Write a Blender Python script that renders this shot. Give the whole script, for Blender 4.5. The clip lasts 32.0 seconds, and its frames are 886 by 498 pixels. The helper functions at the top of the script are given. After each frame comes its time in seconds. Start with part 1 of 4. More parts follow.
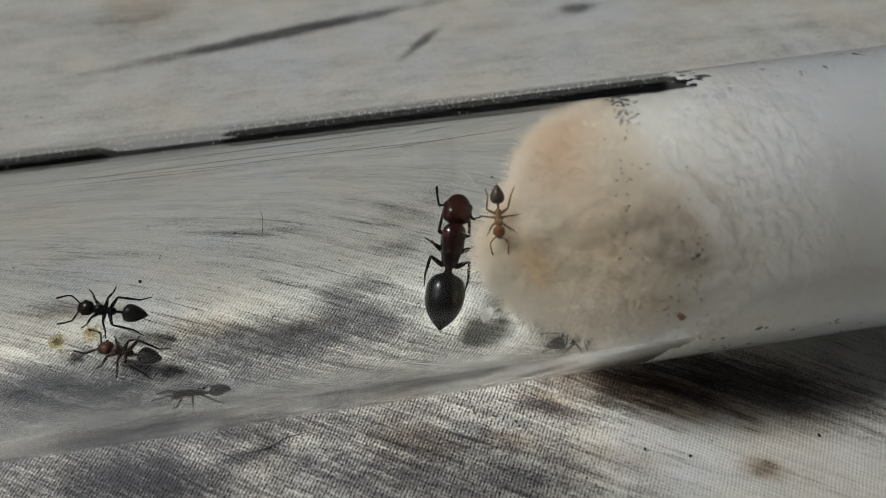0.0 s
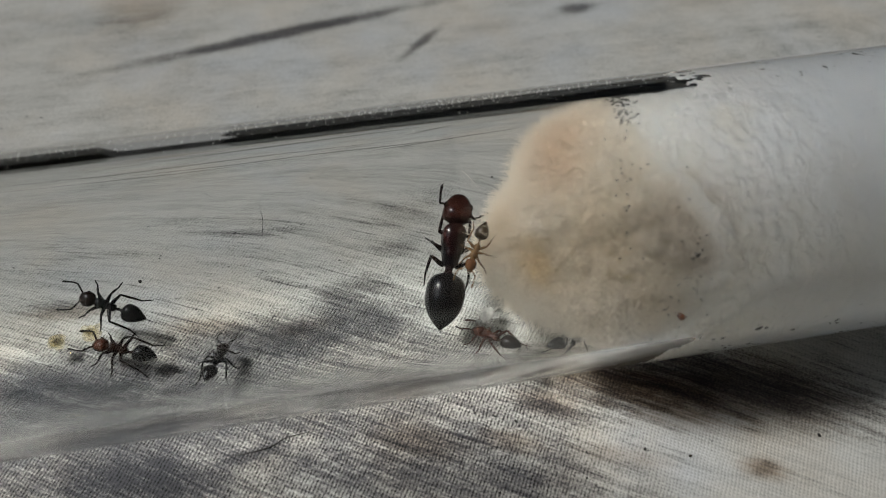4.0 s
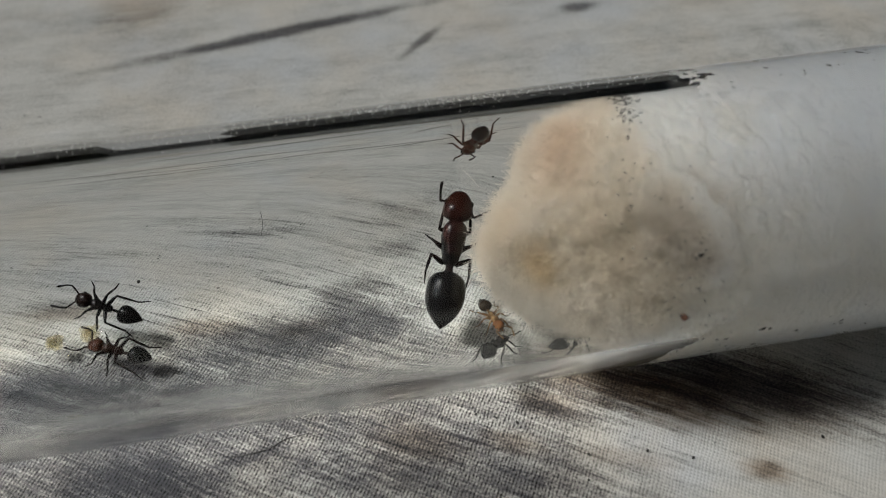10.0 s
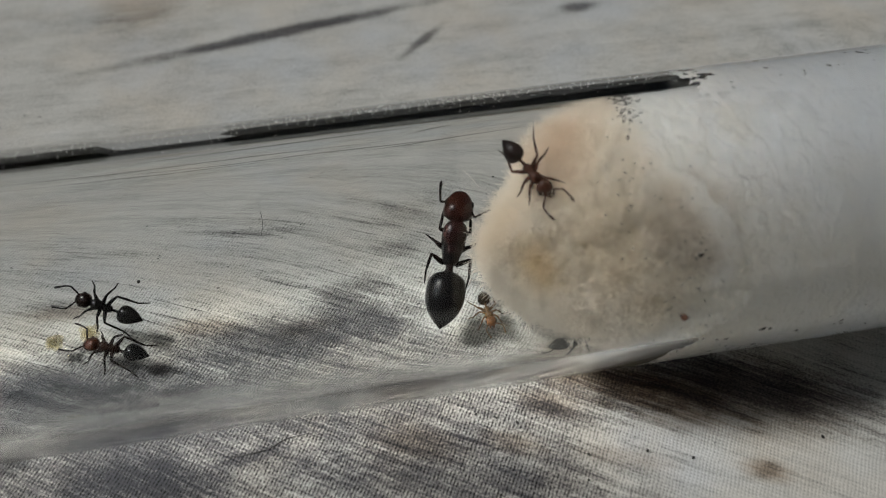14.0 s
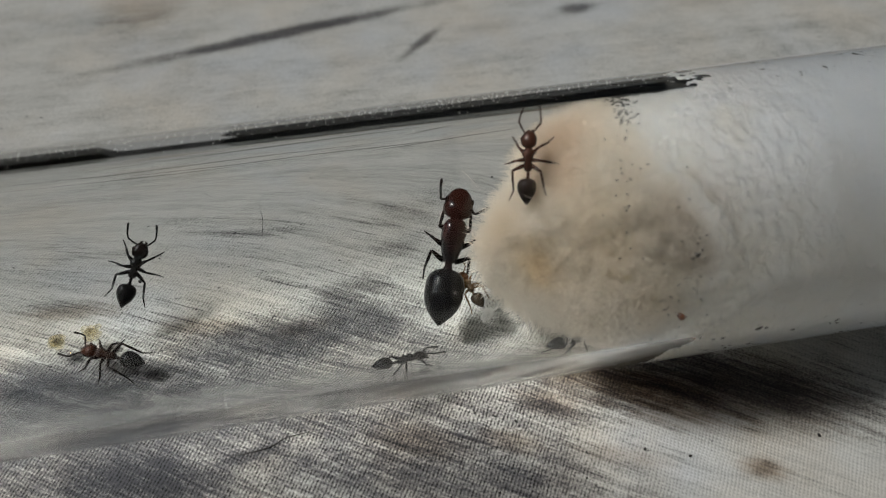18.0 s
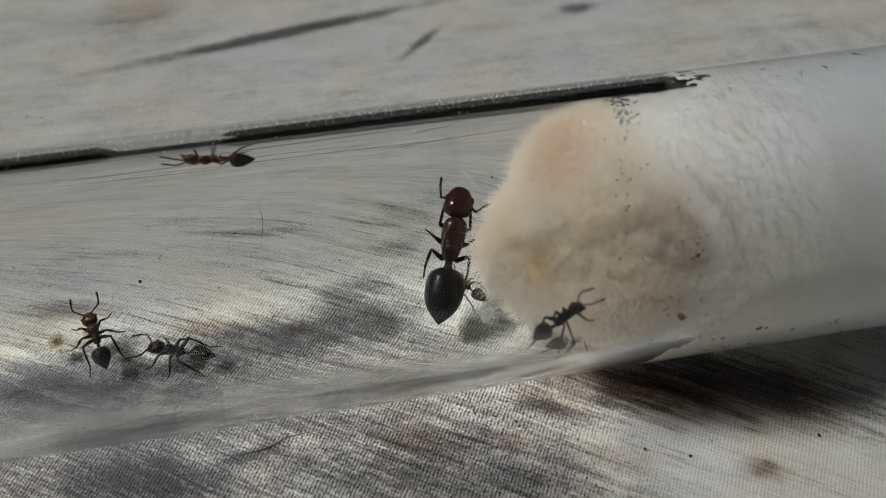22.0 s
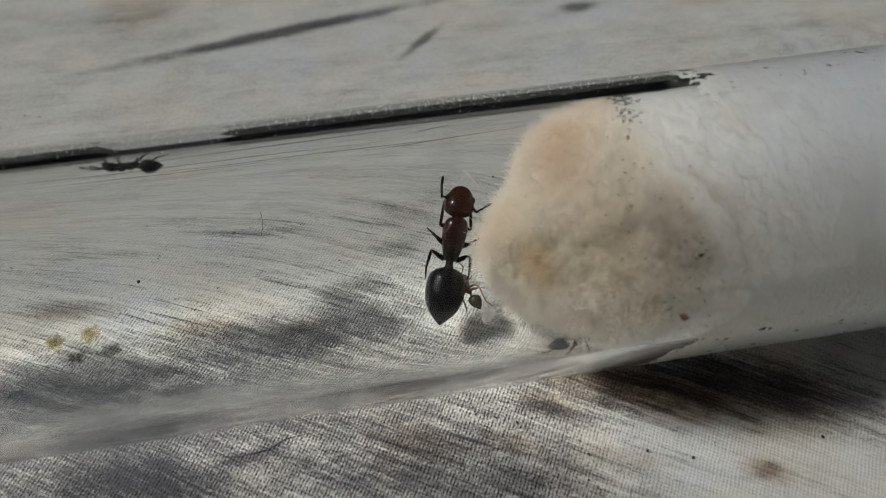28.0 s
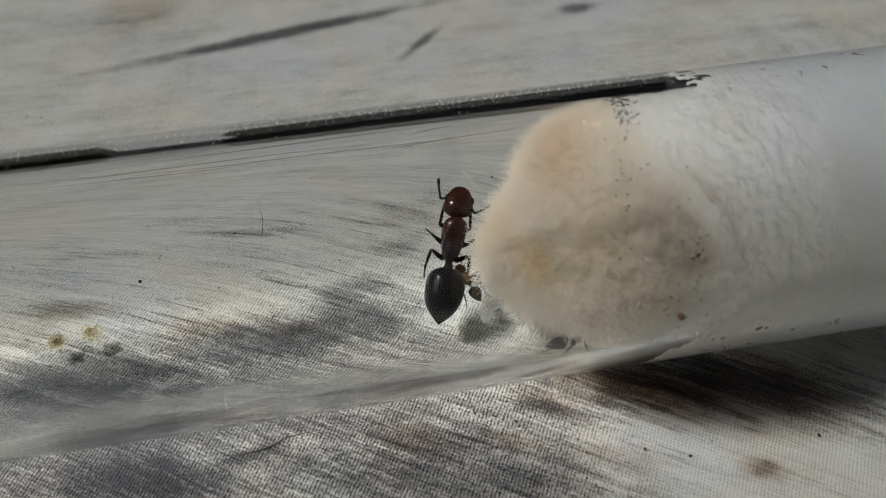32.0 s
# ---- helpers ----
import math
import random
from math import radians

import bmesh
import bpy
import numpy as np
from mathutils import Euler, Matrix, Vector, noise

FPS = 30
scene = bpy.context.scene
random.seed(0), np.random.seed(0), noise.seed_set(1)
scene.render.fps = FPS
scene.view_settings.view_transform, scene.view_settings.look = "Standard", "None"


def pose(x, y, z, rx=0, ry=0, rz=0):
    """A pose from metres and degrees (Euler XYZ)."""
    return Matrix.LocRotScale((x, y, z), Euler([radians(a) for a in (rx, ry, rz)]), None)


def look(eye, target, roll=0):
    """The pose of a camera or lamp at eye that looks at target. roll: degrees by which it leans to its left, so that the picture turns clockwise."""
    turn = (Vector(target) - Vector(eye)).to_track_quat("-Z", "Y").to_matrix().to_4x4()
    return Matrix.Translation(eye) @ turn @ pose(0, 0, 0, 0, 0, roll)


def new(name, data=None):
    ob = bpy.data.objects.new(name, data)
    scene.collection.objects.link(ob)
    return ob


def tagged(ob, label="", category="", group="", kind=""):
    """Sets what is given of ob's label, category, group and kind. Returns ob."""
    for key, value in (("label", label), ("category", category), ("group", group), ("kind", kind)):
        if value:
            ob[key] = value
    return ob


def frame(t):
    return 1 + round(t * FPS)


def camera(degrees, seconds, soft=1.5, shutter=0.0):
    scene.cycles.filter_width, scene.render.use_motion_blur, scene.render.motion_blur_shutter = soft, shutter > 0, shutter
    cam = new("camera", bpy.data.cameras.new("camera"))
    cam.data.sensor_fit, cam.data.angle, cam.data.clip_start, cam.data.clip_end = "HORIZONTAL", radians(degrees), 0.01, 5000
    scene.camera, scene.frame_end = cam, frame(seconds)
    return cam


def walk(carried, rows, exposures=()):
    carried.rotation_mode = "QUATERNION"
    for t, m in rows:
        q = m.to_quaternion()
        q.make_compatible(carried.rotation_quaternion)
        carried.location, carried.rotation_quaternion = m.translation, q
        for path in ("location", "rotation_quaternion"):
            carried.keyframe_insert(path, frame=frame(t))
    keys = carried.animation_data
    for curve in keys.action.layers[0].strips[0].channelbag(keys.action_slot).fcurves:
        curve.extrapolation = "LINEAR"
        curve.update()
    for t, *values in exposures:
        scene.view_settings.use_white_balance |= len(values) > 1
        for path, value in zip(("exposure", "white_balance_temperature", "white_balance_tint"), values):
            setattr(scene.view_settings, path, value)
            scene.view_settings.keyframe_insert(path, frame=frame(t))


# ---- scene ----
# All lengths below are built in millimetres and scaled by MM.
MM = 0.001

# ---- camera ----
cam = camera(50, 32.0, soft=0.8, shutter=0.4)
cam.data.dof.use_dof = True
cam.data.dof.focus_distance = 0.0575
cam.data.dof.aperture_fstop = 47.0
EYE = Vector((0.0, -0.03240384, 0.04872629))
AIM = Vector((0.10918381, 0.61634009, -0.77987421))


def held(push=0.0, side=0.0, lift=0.0):
    """The camera's pose, pushed forward or shifted by millimetres."""
    m = look(EYE, EYE + AIM)
    return m @ Matrix.Translation((side * MM, lift * MM, -push * MM))


# the lens breathes as it refocuses on the glass and back
NEARER = held(0.42, -0.045, 0.0)
walk(cam, [(0.0, held()), (7.2, held()), (8.2, NEARER), (14.6, NEARER), (16.2, held()), (23.4, held()), (24.2, NEARER), (29.4, NEARER), (30.2, held()), (32.0, held())], exposures=[(0.0, -0.56), (32.0, -0.56)])

# ---- world and sun ----
SUN = Vector((-0.50, 0.275, 0.79)).normalized()
world = bpy.data.worlds.new("sky")
scene.world = world
world.use_nodes = True
sky = world.node_tree.nodes.new("ShaderNodeTexSky")
sky.sky_type = "NISHITA"
sky.sun_disc = False
sky.sun_elevation = math.asin(SUN.z)
sky.sun_rotation = math.atan2(SUN.x, SUN.y)
back = world.node_tree.nodes["Background"]
back.inputs["Strength"].default_value = 0.075
world.node_tree.links.new(sky.outputs[0], back.inputs["Color"])

sun = new("sun", bpy.data.lights.new("sun", "SUN"))
sun.data.energy = 2.72
sun.data.angle = radians(11)
sun.data.color = (0.985, 0.99, 0.95)
sun.matrix_world = look(SUN * 3, (0, 0, 0))

# ---- materials ----
class Nodes:
    """Short hand for building a node material."""

    def __init__(self, name):
        self.mat = bpy.data.materials.new(name)
        self.mat.use_nodes = True
        self.tree = self.mat.node_tree
        self.bsdf = self.tree.nodes["Principled BSDF"]
        self.coords = self.tree.nodes.new("ShaderNodeTexCoord").outputs["Object"]

    def add(self, kind, **inputs):
        n = self.tree.nodes.new(kind)
        for k, v in inputs.items():
            self.put(n, k.replace("_", " "), v)
        return n

    def put(self, n, key, v):
        sock = n.inputs[int(key[1:])] if key[0] == "i" and key[1:].isdigit() else n.inputs[key]
        if isinstance(v, bpy.types.NodeSocket):
            self.tree.links.new(v, sock)
        else:
            sock.default_value = (*v, 1) if sock.type == "RGBA" and len(v) == 3 else v

    def math(self, op, a, b=0.0, clamp=False):
        n = self.add("ShaderNodeMath", i0=a, i1=b)
        n.operation, n.use_clamp = op, clamp
        return n.outputs[0]

    def mapped(self, scale, turn=0.0, at=(0, 0, 0), vec=None):
        return self.add("ShaderNodeMapping", Vector=vec or self.coords, Scale=scale, Rotation=(0, 0, radians(turn)), Location=at).outputs[0]

    def noise(self, scale, detail=4.0, rough=0.55, vec=None, warp=0.0):
        n = self.add("ShaderNodeTexNoise", Vector=vec or self.coords, Scale=scale, Detail=detail, Roughness=rough, Distortion=warp)
        return n.outputs["Fac"]

    def ramp(self, fac, stops):
        n = self.add("ShaderNodeValToRGB", Fac=fac)
        el = n.color_ramp.elements
        while len(el) < len(stops):
            el.new(0.5)
        for e, (p, c) in zip(el, stops):
            e.position = p
            e.color = (*c, 1) if isinstance(c, tuple) else (c, c, c, 1)
        return n.outputs["Color"]

    def mix(self, fac, a, b, kind="MIX"):
        n = self.tree.nodes.new("ShaderNodeMix")
        n.data_type, n.blend_type = "RGBA", kind
        for sock, v in ((n.inputs[0], fac), (n.inputs[6], a), (n.inputs[7], b)):
            if isinstance(v, bpy.types.NodeSocket):
                self.tree.links.new(v, sock)
            else:
                sock.default_value = (*v, 1) if isinstance(v, tuple) else v
        return n.outputs[2]

    def bump(self, height, strength, distance):
        n = self.add("ShaderNodeBump", Height=height, Strength=strength, Distance=distance)
        self.tree.links.new(n.outputs[0], self.bsdf.inputs["Normal"])

    def done(self, **inputs):
        for k, v in inputs.items():
            self.put(self.bsdf, k.replace("_", " "), v)
        return self.mat


def simple(name, colour, rough=0.5, grain=800.0, vary=0.25, **more):
    n = Nodes(name)
    a = n.noise(grain, 5)
    b = n.noise(grain * 0.12, 3)
    f = n.math("ADD", n.math("MULTIPLY", a, 0.6), n.math("MULTIPLY", b, 0.4))
    low = tuple(c * (1 - vary) for c in colour)
    high = tuple(min(1.0, c * (1 + vary)) for c in colour)
    n.bump(a, 0.2, 0.00002)
    return n.done(Base_Color=n.ramp(f, [(0.3, low), (0.7, high)]), Roughness=rough, **more)


def cloth_material():
    """White cloth with a printed pattern of weathered wood, and a plain weave."""
    n = Nodes("printed_cloth")
    # the grain runs aslant in front and levels out farther back, and bends with a broad noise
    bend = n.math("SUBTRACT", n.noise(45, 2), 0.5)
    sep = n.add("ShaderNodeSeparateXYZ", Vector=n.coords)
    x, y = sep.outputs[0], sep.outputs[1]
    turn = n.add("ShaderNodeMapRange", Value=y)
    turn.interpolation_type = "SMOOTHSTEP"
    for k, val in (("From Min", 0.003), ("From Max", 0.026), ("To Min", 0.60), ("To Max", 0.02)):
        turn.inputs[k].default_value = val
    y2 = n.math("ADD", n.math("ADD", y, n.math("MULTIPLY", x, turn.outputs[0])), n.math("MULTIPLY", bend, 0.0022))
    v = n.add("ShaderNodeCombineXYZ", X=x, Y=y2).outputs[0]

    def wide(f, gain, mid=0.5):
        return n.math("MULTIPLY", n.math("SUBTRACT", f, mid), gain)

    def total(*terms):
        out = terms[0]
        for q in terms[1:]:
            out = n.math("ADD", out, q)
        return out

    broad = wide(n.noise(1, 4, 0.6, n.mapped((45, 260, 1), vec=v)), 0.34)
    mid = wide(n.noise(1, 5, 0.62, n.mapped((110, 900, 1), vec=v, at=(5, 2, 0)), 0.2), 0.55)
    streak = n.noise(1, 6, 0.7, n.mapped((190, 2100, 1), vec=v), 0.15)
    fine = wide(n.noise(1, 5, 0.75, n.mapped((700, 5200, 1), vec=v)), 0.8)
    grit = wide(n.noise(6500, 3, 0.75), 0.95)
    patch = wide(n.noise(420, 6, 0.72), 0.45)
    front = n.ramp(n.math("ADD", n.math("MULTIPLY", y, 20.0), 0.5), [(0.36, 1.0), (0.46, 0.0)])
    near = n.ramp(n.math("MULTIPLY", y, 20.0), [(0.36, 1.0), (0.56, 0.3)])
    # thin dark lines of the printed wood, and paler ones between them
    dash = n.ramp(n.noise(1, 3, 0.55, n.mapped((150, 2700, 1), vec=v, at=(3, 7, 0)), 0.1), [(0.58, 0.0), (0.70, 0.24)])
    pale = n.ramp(n.noise(1, 3, 0.55, n.mapped((120, 2000, 1), vec=v, at=(9, 1, 0)), 0.1), [(0.58, 0.0), (0.74, 0.07)])
    tone = total(broad, mid, wide(streak, 0.5), fine, grit, n.math("MULTIPLY", patch, n.math("ADD", 0.55, n.math("MULTIPLY", front, 0.6))))
    inner = n.ramp(n.math("MULTIPLY", y, 20.0), [(0.0, 0.0), (0.06, 1.0), (0.20, 1.0), (0.30, 0.0)])
    side = n.math("MULTIPLY", front, n.ramp(n.math("MULTIPLY", x, 20.0), [(0.18, 0.0), (0.36, 1.0)]))
    tone = n.math("ADD", tone, n.math("MULTIPLY", n.math("ADD", inner, side), n.math("ADD", wide(streak, 0.2), n.math("MULTIPLY", mid, 0.25))))
    tone = n.math("SUBTRACT", n.math("ADD", tone, pale), n.math("MULTIPLY", n.math("MULTIPLY", dash, n.ramp(n.math("MULTIPLY", y, 20.0), [(0.20, 1.0), (0.34, 0.25)])), n.math("ADD", 1.0, n.math("MULTIPLY", inner, 0.3))))
    tone = n.math("MULTIPLY", tone, near)
    far = n.math("SUBTRACT", 1.0, n.ramp(n.math("MULTIPLY", y, 20.0), [(0.26, 1.0), (0.42, 0.0)]))
    mottle = n.math("MULTIPLY", far, n.math("ADD", wide(n.noise(1, 4, 0.65, n.mapped((240, 420, 1), 12)), 0.62), wide(n.noise(1, 3, 0.6, n.mapped((70, 420, 1), -4)), 0.4)))
    tone = n.math("ADD", tone, mottle)
    specks = n.math("MULTIPLY", n.ramp(n.noise(1900, 2, 0.5), [(0.70, 0.0), (0.76, 0.45)]), near)
    dark = n.math("SUBTRACT", n.math("ADD", tone, 0.715), specks)
    # blots of print and painted shade: centre x, y, half sizes (mm), turn, depth
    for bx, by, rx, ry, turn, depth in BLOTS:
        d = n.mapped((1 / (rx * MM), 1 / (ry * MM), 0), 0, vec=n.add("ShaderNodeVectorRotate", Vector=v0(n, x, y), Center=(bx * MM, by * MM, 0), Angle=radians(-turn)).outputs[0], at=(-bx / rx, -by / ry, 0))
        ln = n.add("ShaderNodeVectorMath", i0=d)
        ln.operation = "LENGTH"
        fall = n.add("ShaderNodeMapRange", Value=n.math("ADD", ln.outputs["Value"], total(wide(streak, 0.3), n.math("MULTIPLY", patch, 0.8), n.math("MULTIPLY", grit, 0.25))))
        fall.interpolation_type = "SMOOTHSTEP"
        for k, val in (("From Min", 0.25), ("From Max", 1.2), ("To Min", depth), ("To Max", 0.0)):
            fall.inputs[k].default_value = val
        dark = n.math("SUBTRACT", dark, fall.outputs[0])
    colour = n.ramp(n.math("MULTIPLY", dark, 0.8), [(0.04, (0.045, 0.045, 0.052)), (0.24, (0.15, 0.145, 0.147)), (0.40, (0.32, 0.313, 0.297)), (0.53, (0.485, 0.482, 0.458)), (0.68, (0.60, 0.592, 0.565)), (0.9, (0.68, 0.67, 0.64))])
    # brown blots of the print; those below the plug also widen its shadow
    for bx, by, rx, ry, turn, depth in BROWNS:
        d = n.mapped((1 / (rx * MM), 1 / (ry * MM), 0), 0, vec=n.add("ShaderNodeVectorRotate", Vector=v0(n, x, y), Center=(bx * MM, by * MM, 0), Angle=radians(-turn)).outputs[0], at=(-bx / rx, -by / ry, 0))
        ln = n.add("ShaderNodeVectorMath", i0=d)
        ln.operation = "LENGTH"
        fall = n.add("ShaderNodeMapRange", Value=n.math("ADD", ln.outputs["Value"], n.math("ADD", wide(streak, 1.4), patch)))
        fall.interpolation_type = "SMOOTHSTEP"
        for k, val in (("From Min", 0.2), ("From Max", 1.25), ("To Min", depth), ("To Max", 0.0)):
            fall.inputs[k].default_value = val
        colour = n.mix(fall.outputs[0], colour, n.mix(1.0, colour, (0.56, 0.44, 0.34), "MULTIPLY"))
    warm = n.ramp(n.noise(110, 3), [(0.45, 0.0), (0.65, 1.0)])
    colour = n.mix(warm, colour, n.mix(1.0, colour, (1.0, 0.955, 0.905), "MULTIPLY"))
    cool = n.ramp(n.noise(90, 3, vec=n.mapped((1, 1, 1), at=(0.3, 0.1, 0))), [(0.5, 0.0), (0.68, 1.0)])
    colour = n.mix(cool, colour, n.mix(1.0, colour, (0.93, 0.965, 1.03), "MULTIPLY"))
    # plain weave: pale threads with dark gaps, clearest where the print is dark
    def threads(turn):
        w = n.add("ShaderNodeTexWave", Vector=n.mapped((1, 1, 1), turn), Scale=2 * math.pi / 20 / (0.20 * MM), Distortion=3.2, Detail=2.0)
        w.inputs["Detail Scale"].default_value = 0.6
        return w.outputs["Fac"]
    a, b = threads(30), threads(125)
    gap = n.math("MULTIPLY", n.math("SUBTRACT", 1.0, a), n.math("SUBTRACT", 1.0, n.math("MULTIPLY", b, 0.5)))
    holes = n.ramp(gap, [(0.22, 0.0), (0.60, 1.0)])
    holes = n.mix(1.0, holes, n.ramp(n.noise(3200, 3, 0.6), [(0.36, 0.12), (0.58, 1.0)]), "MULTIPLY")
    amount = n.ramp(n.math("ADD", n.math("SUBTRACT", dark, n.math("MULTIPLY", front, 0.16)), wide(n.noise(300, 3), 0.9)), [(0.36, 1.0), (0.84, 0.36)])
    plain = n.math("MAXIMUM", n.ramp(n.math("MULTIPLY", x, 20.0), [(0.18, 1.0), (0.38, 0.16)]), n.ramp(n.math("MULTIPLY", y, 20.0), [(0.0, 0.0), (0.05, 1.0)]))
    smooth = n.ramp(n.math("MULTIPLY", y, 20.0), [(0.05, 1.0), (0.15, 0.62)])
    amount = n.math("MULTIPLY", n.math("MULTIPLY", amount, plain), smooth)
    colour = n.mix(n.math("MULTIPLY", holes, amount), colour, n.mix(1.0, colour, (0.10, 0.095, 0.095), "MULTIPLY"))
    n.bump(n.math("SUBTRACT", 1.0, gap), 0.3, 0.00005)
    return n.done(Base_Color=colour, Roughness=0.8, Specular_IOR_Level=0.25)


def v0(n, x, y):
    return n.add("ShaderNodeCombineXYZ", X=x, Y=y).outputs[0]


# several of these make the dark band on the cloth beneath the tube
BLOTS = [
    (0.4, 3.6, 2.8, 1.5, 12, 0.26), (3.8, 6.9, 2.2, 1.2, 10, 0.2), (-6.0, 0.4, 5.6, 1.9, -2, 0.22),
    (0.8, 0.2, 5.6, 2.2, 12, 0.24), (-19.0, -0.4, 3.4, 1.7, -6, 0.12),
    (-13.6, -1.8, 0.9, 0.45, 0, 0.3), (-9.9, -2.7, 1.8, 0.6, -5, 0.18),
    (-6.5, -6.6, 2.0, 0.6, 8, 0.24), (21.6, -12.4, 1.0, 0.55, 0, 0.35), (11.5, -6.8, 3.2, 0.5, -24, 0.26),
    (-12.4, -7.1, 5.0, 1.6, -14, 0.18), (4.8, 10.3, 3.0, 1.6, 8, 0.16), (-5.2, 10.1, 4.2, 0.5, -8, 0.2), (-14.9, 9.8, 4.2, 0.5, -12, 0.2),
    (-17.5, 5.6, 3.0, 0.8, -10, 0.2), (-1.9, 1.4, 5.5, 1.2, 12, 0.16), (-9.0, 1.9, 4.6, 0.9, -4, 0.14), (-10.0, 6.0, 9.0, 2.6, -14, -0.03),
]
# those at x 19 to 23, y -7 deepen the plug's shadow
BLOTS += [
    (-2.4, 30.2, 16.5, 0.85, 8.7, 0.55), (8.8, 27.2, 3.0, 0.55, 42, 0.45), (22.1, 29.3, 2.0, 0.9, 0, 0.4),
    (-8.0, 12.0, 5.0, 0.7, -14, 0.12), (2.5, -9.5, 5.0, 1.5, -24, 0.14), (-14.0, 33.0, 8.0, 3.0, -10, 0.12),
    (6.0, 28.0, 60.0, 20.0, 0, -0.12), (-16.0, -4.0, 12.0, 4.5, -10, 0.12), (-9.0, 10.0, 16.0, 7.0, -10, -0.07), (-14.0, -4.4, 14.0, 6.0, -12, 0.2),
    # the one at y -47 darkens unseen cloth, to dim what the glass mirrors
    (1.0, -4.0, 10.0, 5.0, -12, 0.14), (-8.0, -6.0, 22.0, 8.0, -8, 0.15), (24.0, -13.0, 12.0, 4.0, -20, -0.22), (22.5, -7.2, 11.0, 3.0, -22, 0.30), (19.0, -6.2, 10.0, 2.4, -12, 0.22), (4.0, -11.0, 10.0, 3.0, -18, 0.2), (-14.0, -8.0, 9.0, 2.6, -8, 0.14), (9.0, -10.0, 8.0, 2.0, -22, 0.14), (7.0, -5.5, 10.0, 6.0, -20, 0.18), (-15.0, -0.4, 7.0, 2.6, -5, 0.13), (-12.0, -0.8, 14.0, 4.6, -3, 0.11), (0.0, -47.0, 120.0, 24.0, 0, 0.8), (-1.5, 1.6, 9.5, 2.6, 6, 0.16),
]


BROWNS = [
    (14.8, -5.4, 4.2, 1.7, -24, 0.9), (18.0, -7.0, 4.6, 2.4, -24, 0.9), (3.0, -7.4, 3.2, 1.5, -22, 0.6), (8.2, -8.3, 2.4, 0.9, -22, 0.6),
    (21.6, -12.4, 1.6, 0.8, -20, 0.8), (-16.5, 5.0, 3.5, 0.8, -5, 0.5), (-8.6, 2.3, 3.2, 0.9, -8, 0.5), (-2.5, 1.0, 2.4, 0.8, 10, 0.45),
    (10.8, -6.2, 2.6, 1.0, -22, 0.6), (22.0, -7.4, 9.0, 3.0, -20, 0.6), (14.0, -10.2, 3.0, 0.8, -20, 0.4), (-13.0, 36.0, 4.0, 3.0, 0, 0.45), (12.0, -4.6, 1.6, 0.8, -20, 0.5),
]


STAINS_AND_SHADE = [
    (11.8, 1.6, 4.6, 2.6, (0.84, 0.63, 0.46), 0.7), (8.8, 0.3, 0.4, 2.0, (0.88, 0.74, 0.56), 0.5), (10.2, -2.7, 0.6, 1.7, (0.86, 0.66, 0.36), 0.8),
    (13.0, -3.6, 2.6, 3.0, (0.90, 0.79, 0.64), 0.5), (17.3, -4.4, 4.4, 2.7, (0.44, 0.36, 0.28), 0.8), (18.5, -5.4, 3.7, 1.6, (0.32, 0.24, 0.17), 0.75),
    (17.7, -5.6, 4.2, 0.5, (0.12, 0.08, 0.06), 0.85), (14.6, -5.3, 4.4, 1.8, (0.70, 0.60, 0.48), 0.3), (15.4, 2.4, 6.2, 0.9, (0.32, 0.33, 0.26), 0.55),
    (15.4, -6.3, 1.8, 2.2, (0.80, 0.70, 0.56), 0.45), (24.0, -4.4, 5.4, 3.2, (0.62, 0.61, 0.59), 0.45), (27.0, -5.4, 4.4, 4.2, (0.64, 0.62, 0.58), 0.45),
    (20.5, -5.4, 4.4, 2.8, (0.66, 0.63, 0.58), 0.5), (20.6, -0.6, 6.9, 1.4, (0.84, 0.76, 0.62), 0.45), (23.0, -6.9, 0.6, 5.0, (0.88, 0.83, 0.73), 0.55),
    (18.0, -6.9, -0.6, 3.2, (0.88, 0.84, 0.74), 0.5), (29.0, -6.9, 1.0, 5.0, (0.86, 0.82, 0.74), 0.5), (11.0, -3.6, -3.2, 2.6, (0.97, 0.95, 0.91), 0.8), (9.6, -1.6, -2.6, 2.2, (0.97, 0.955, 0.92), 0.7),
]


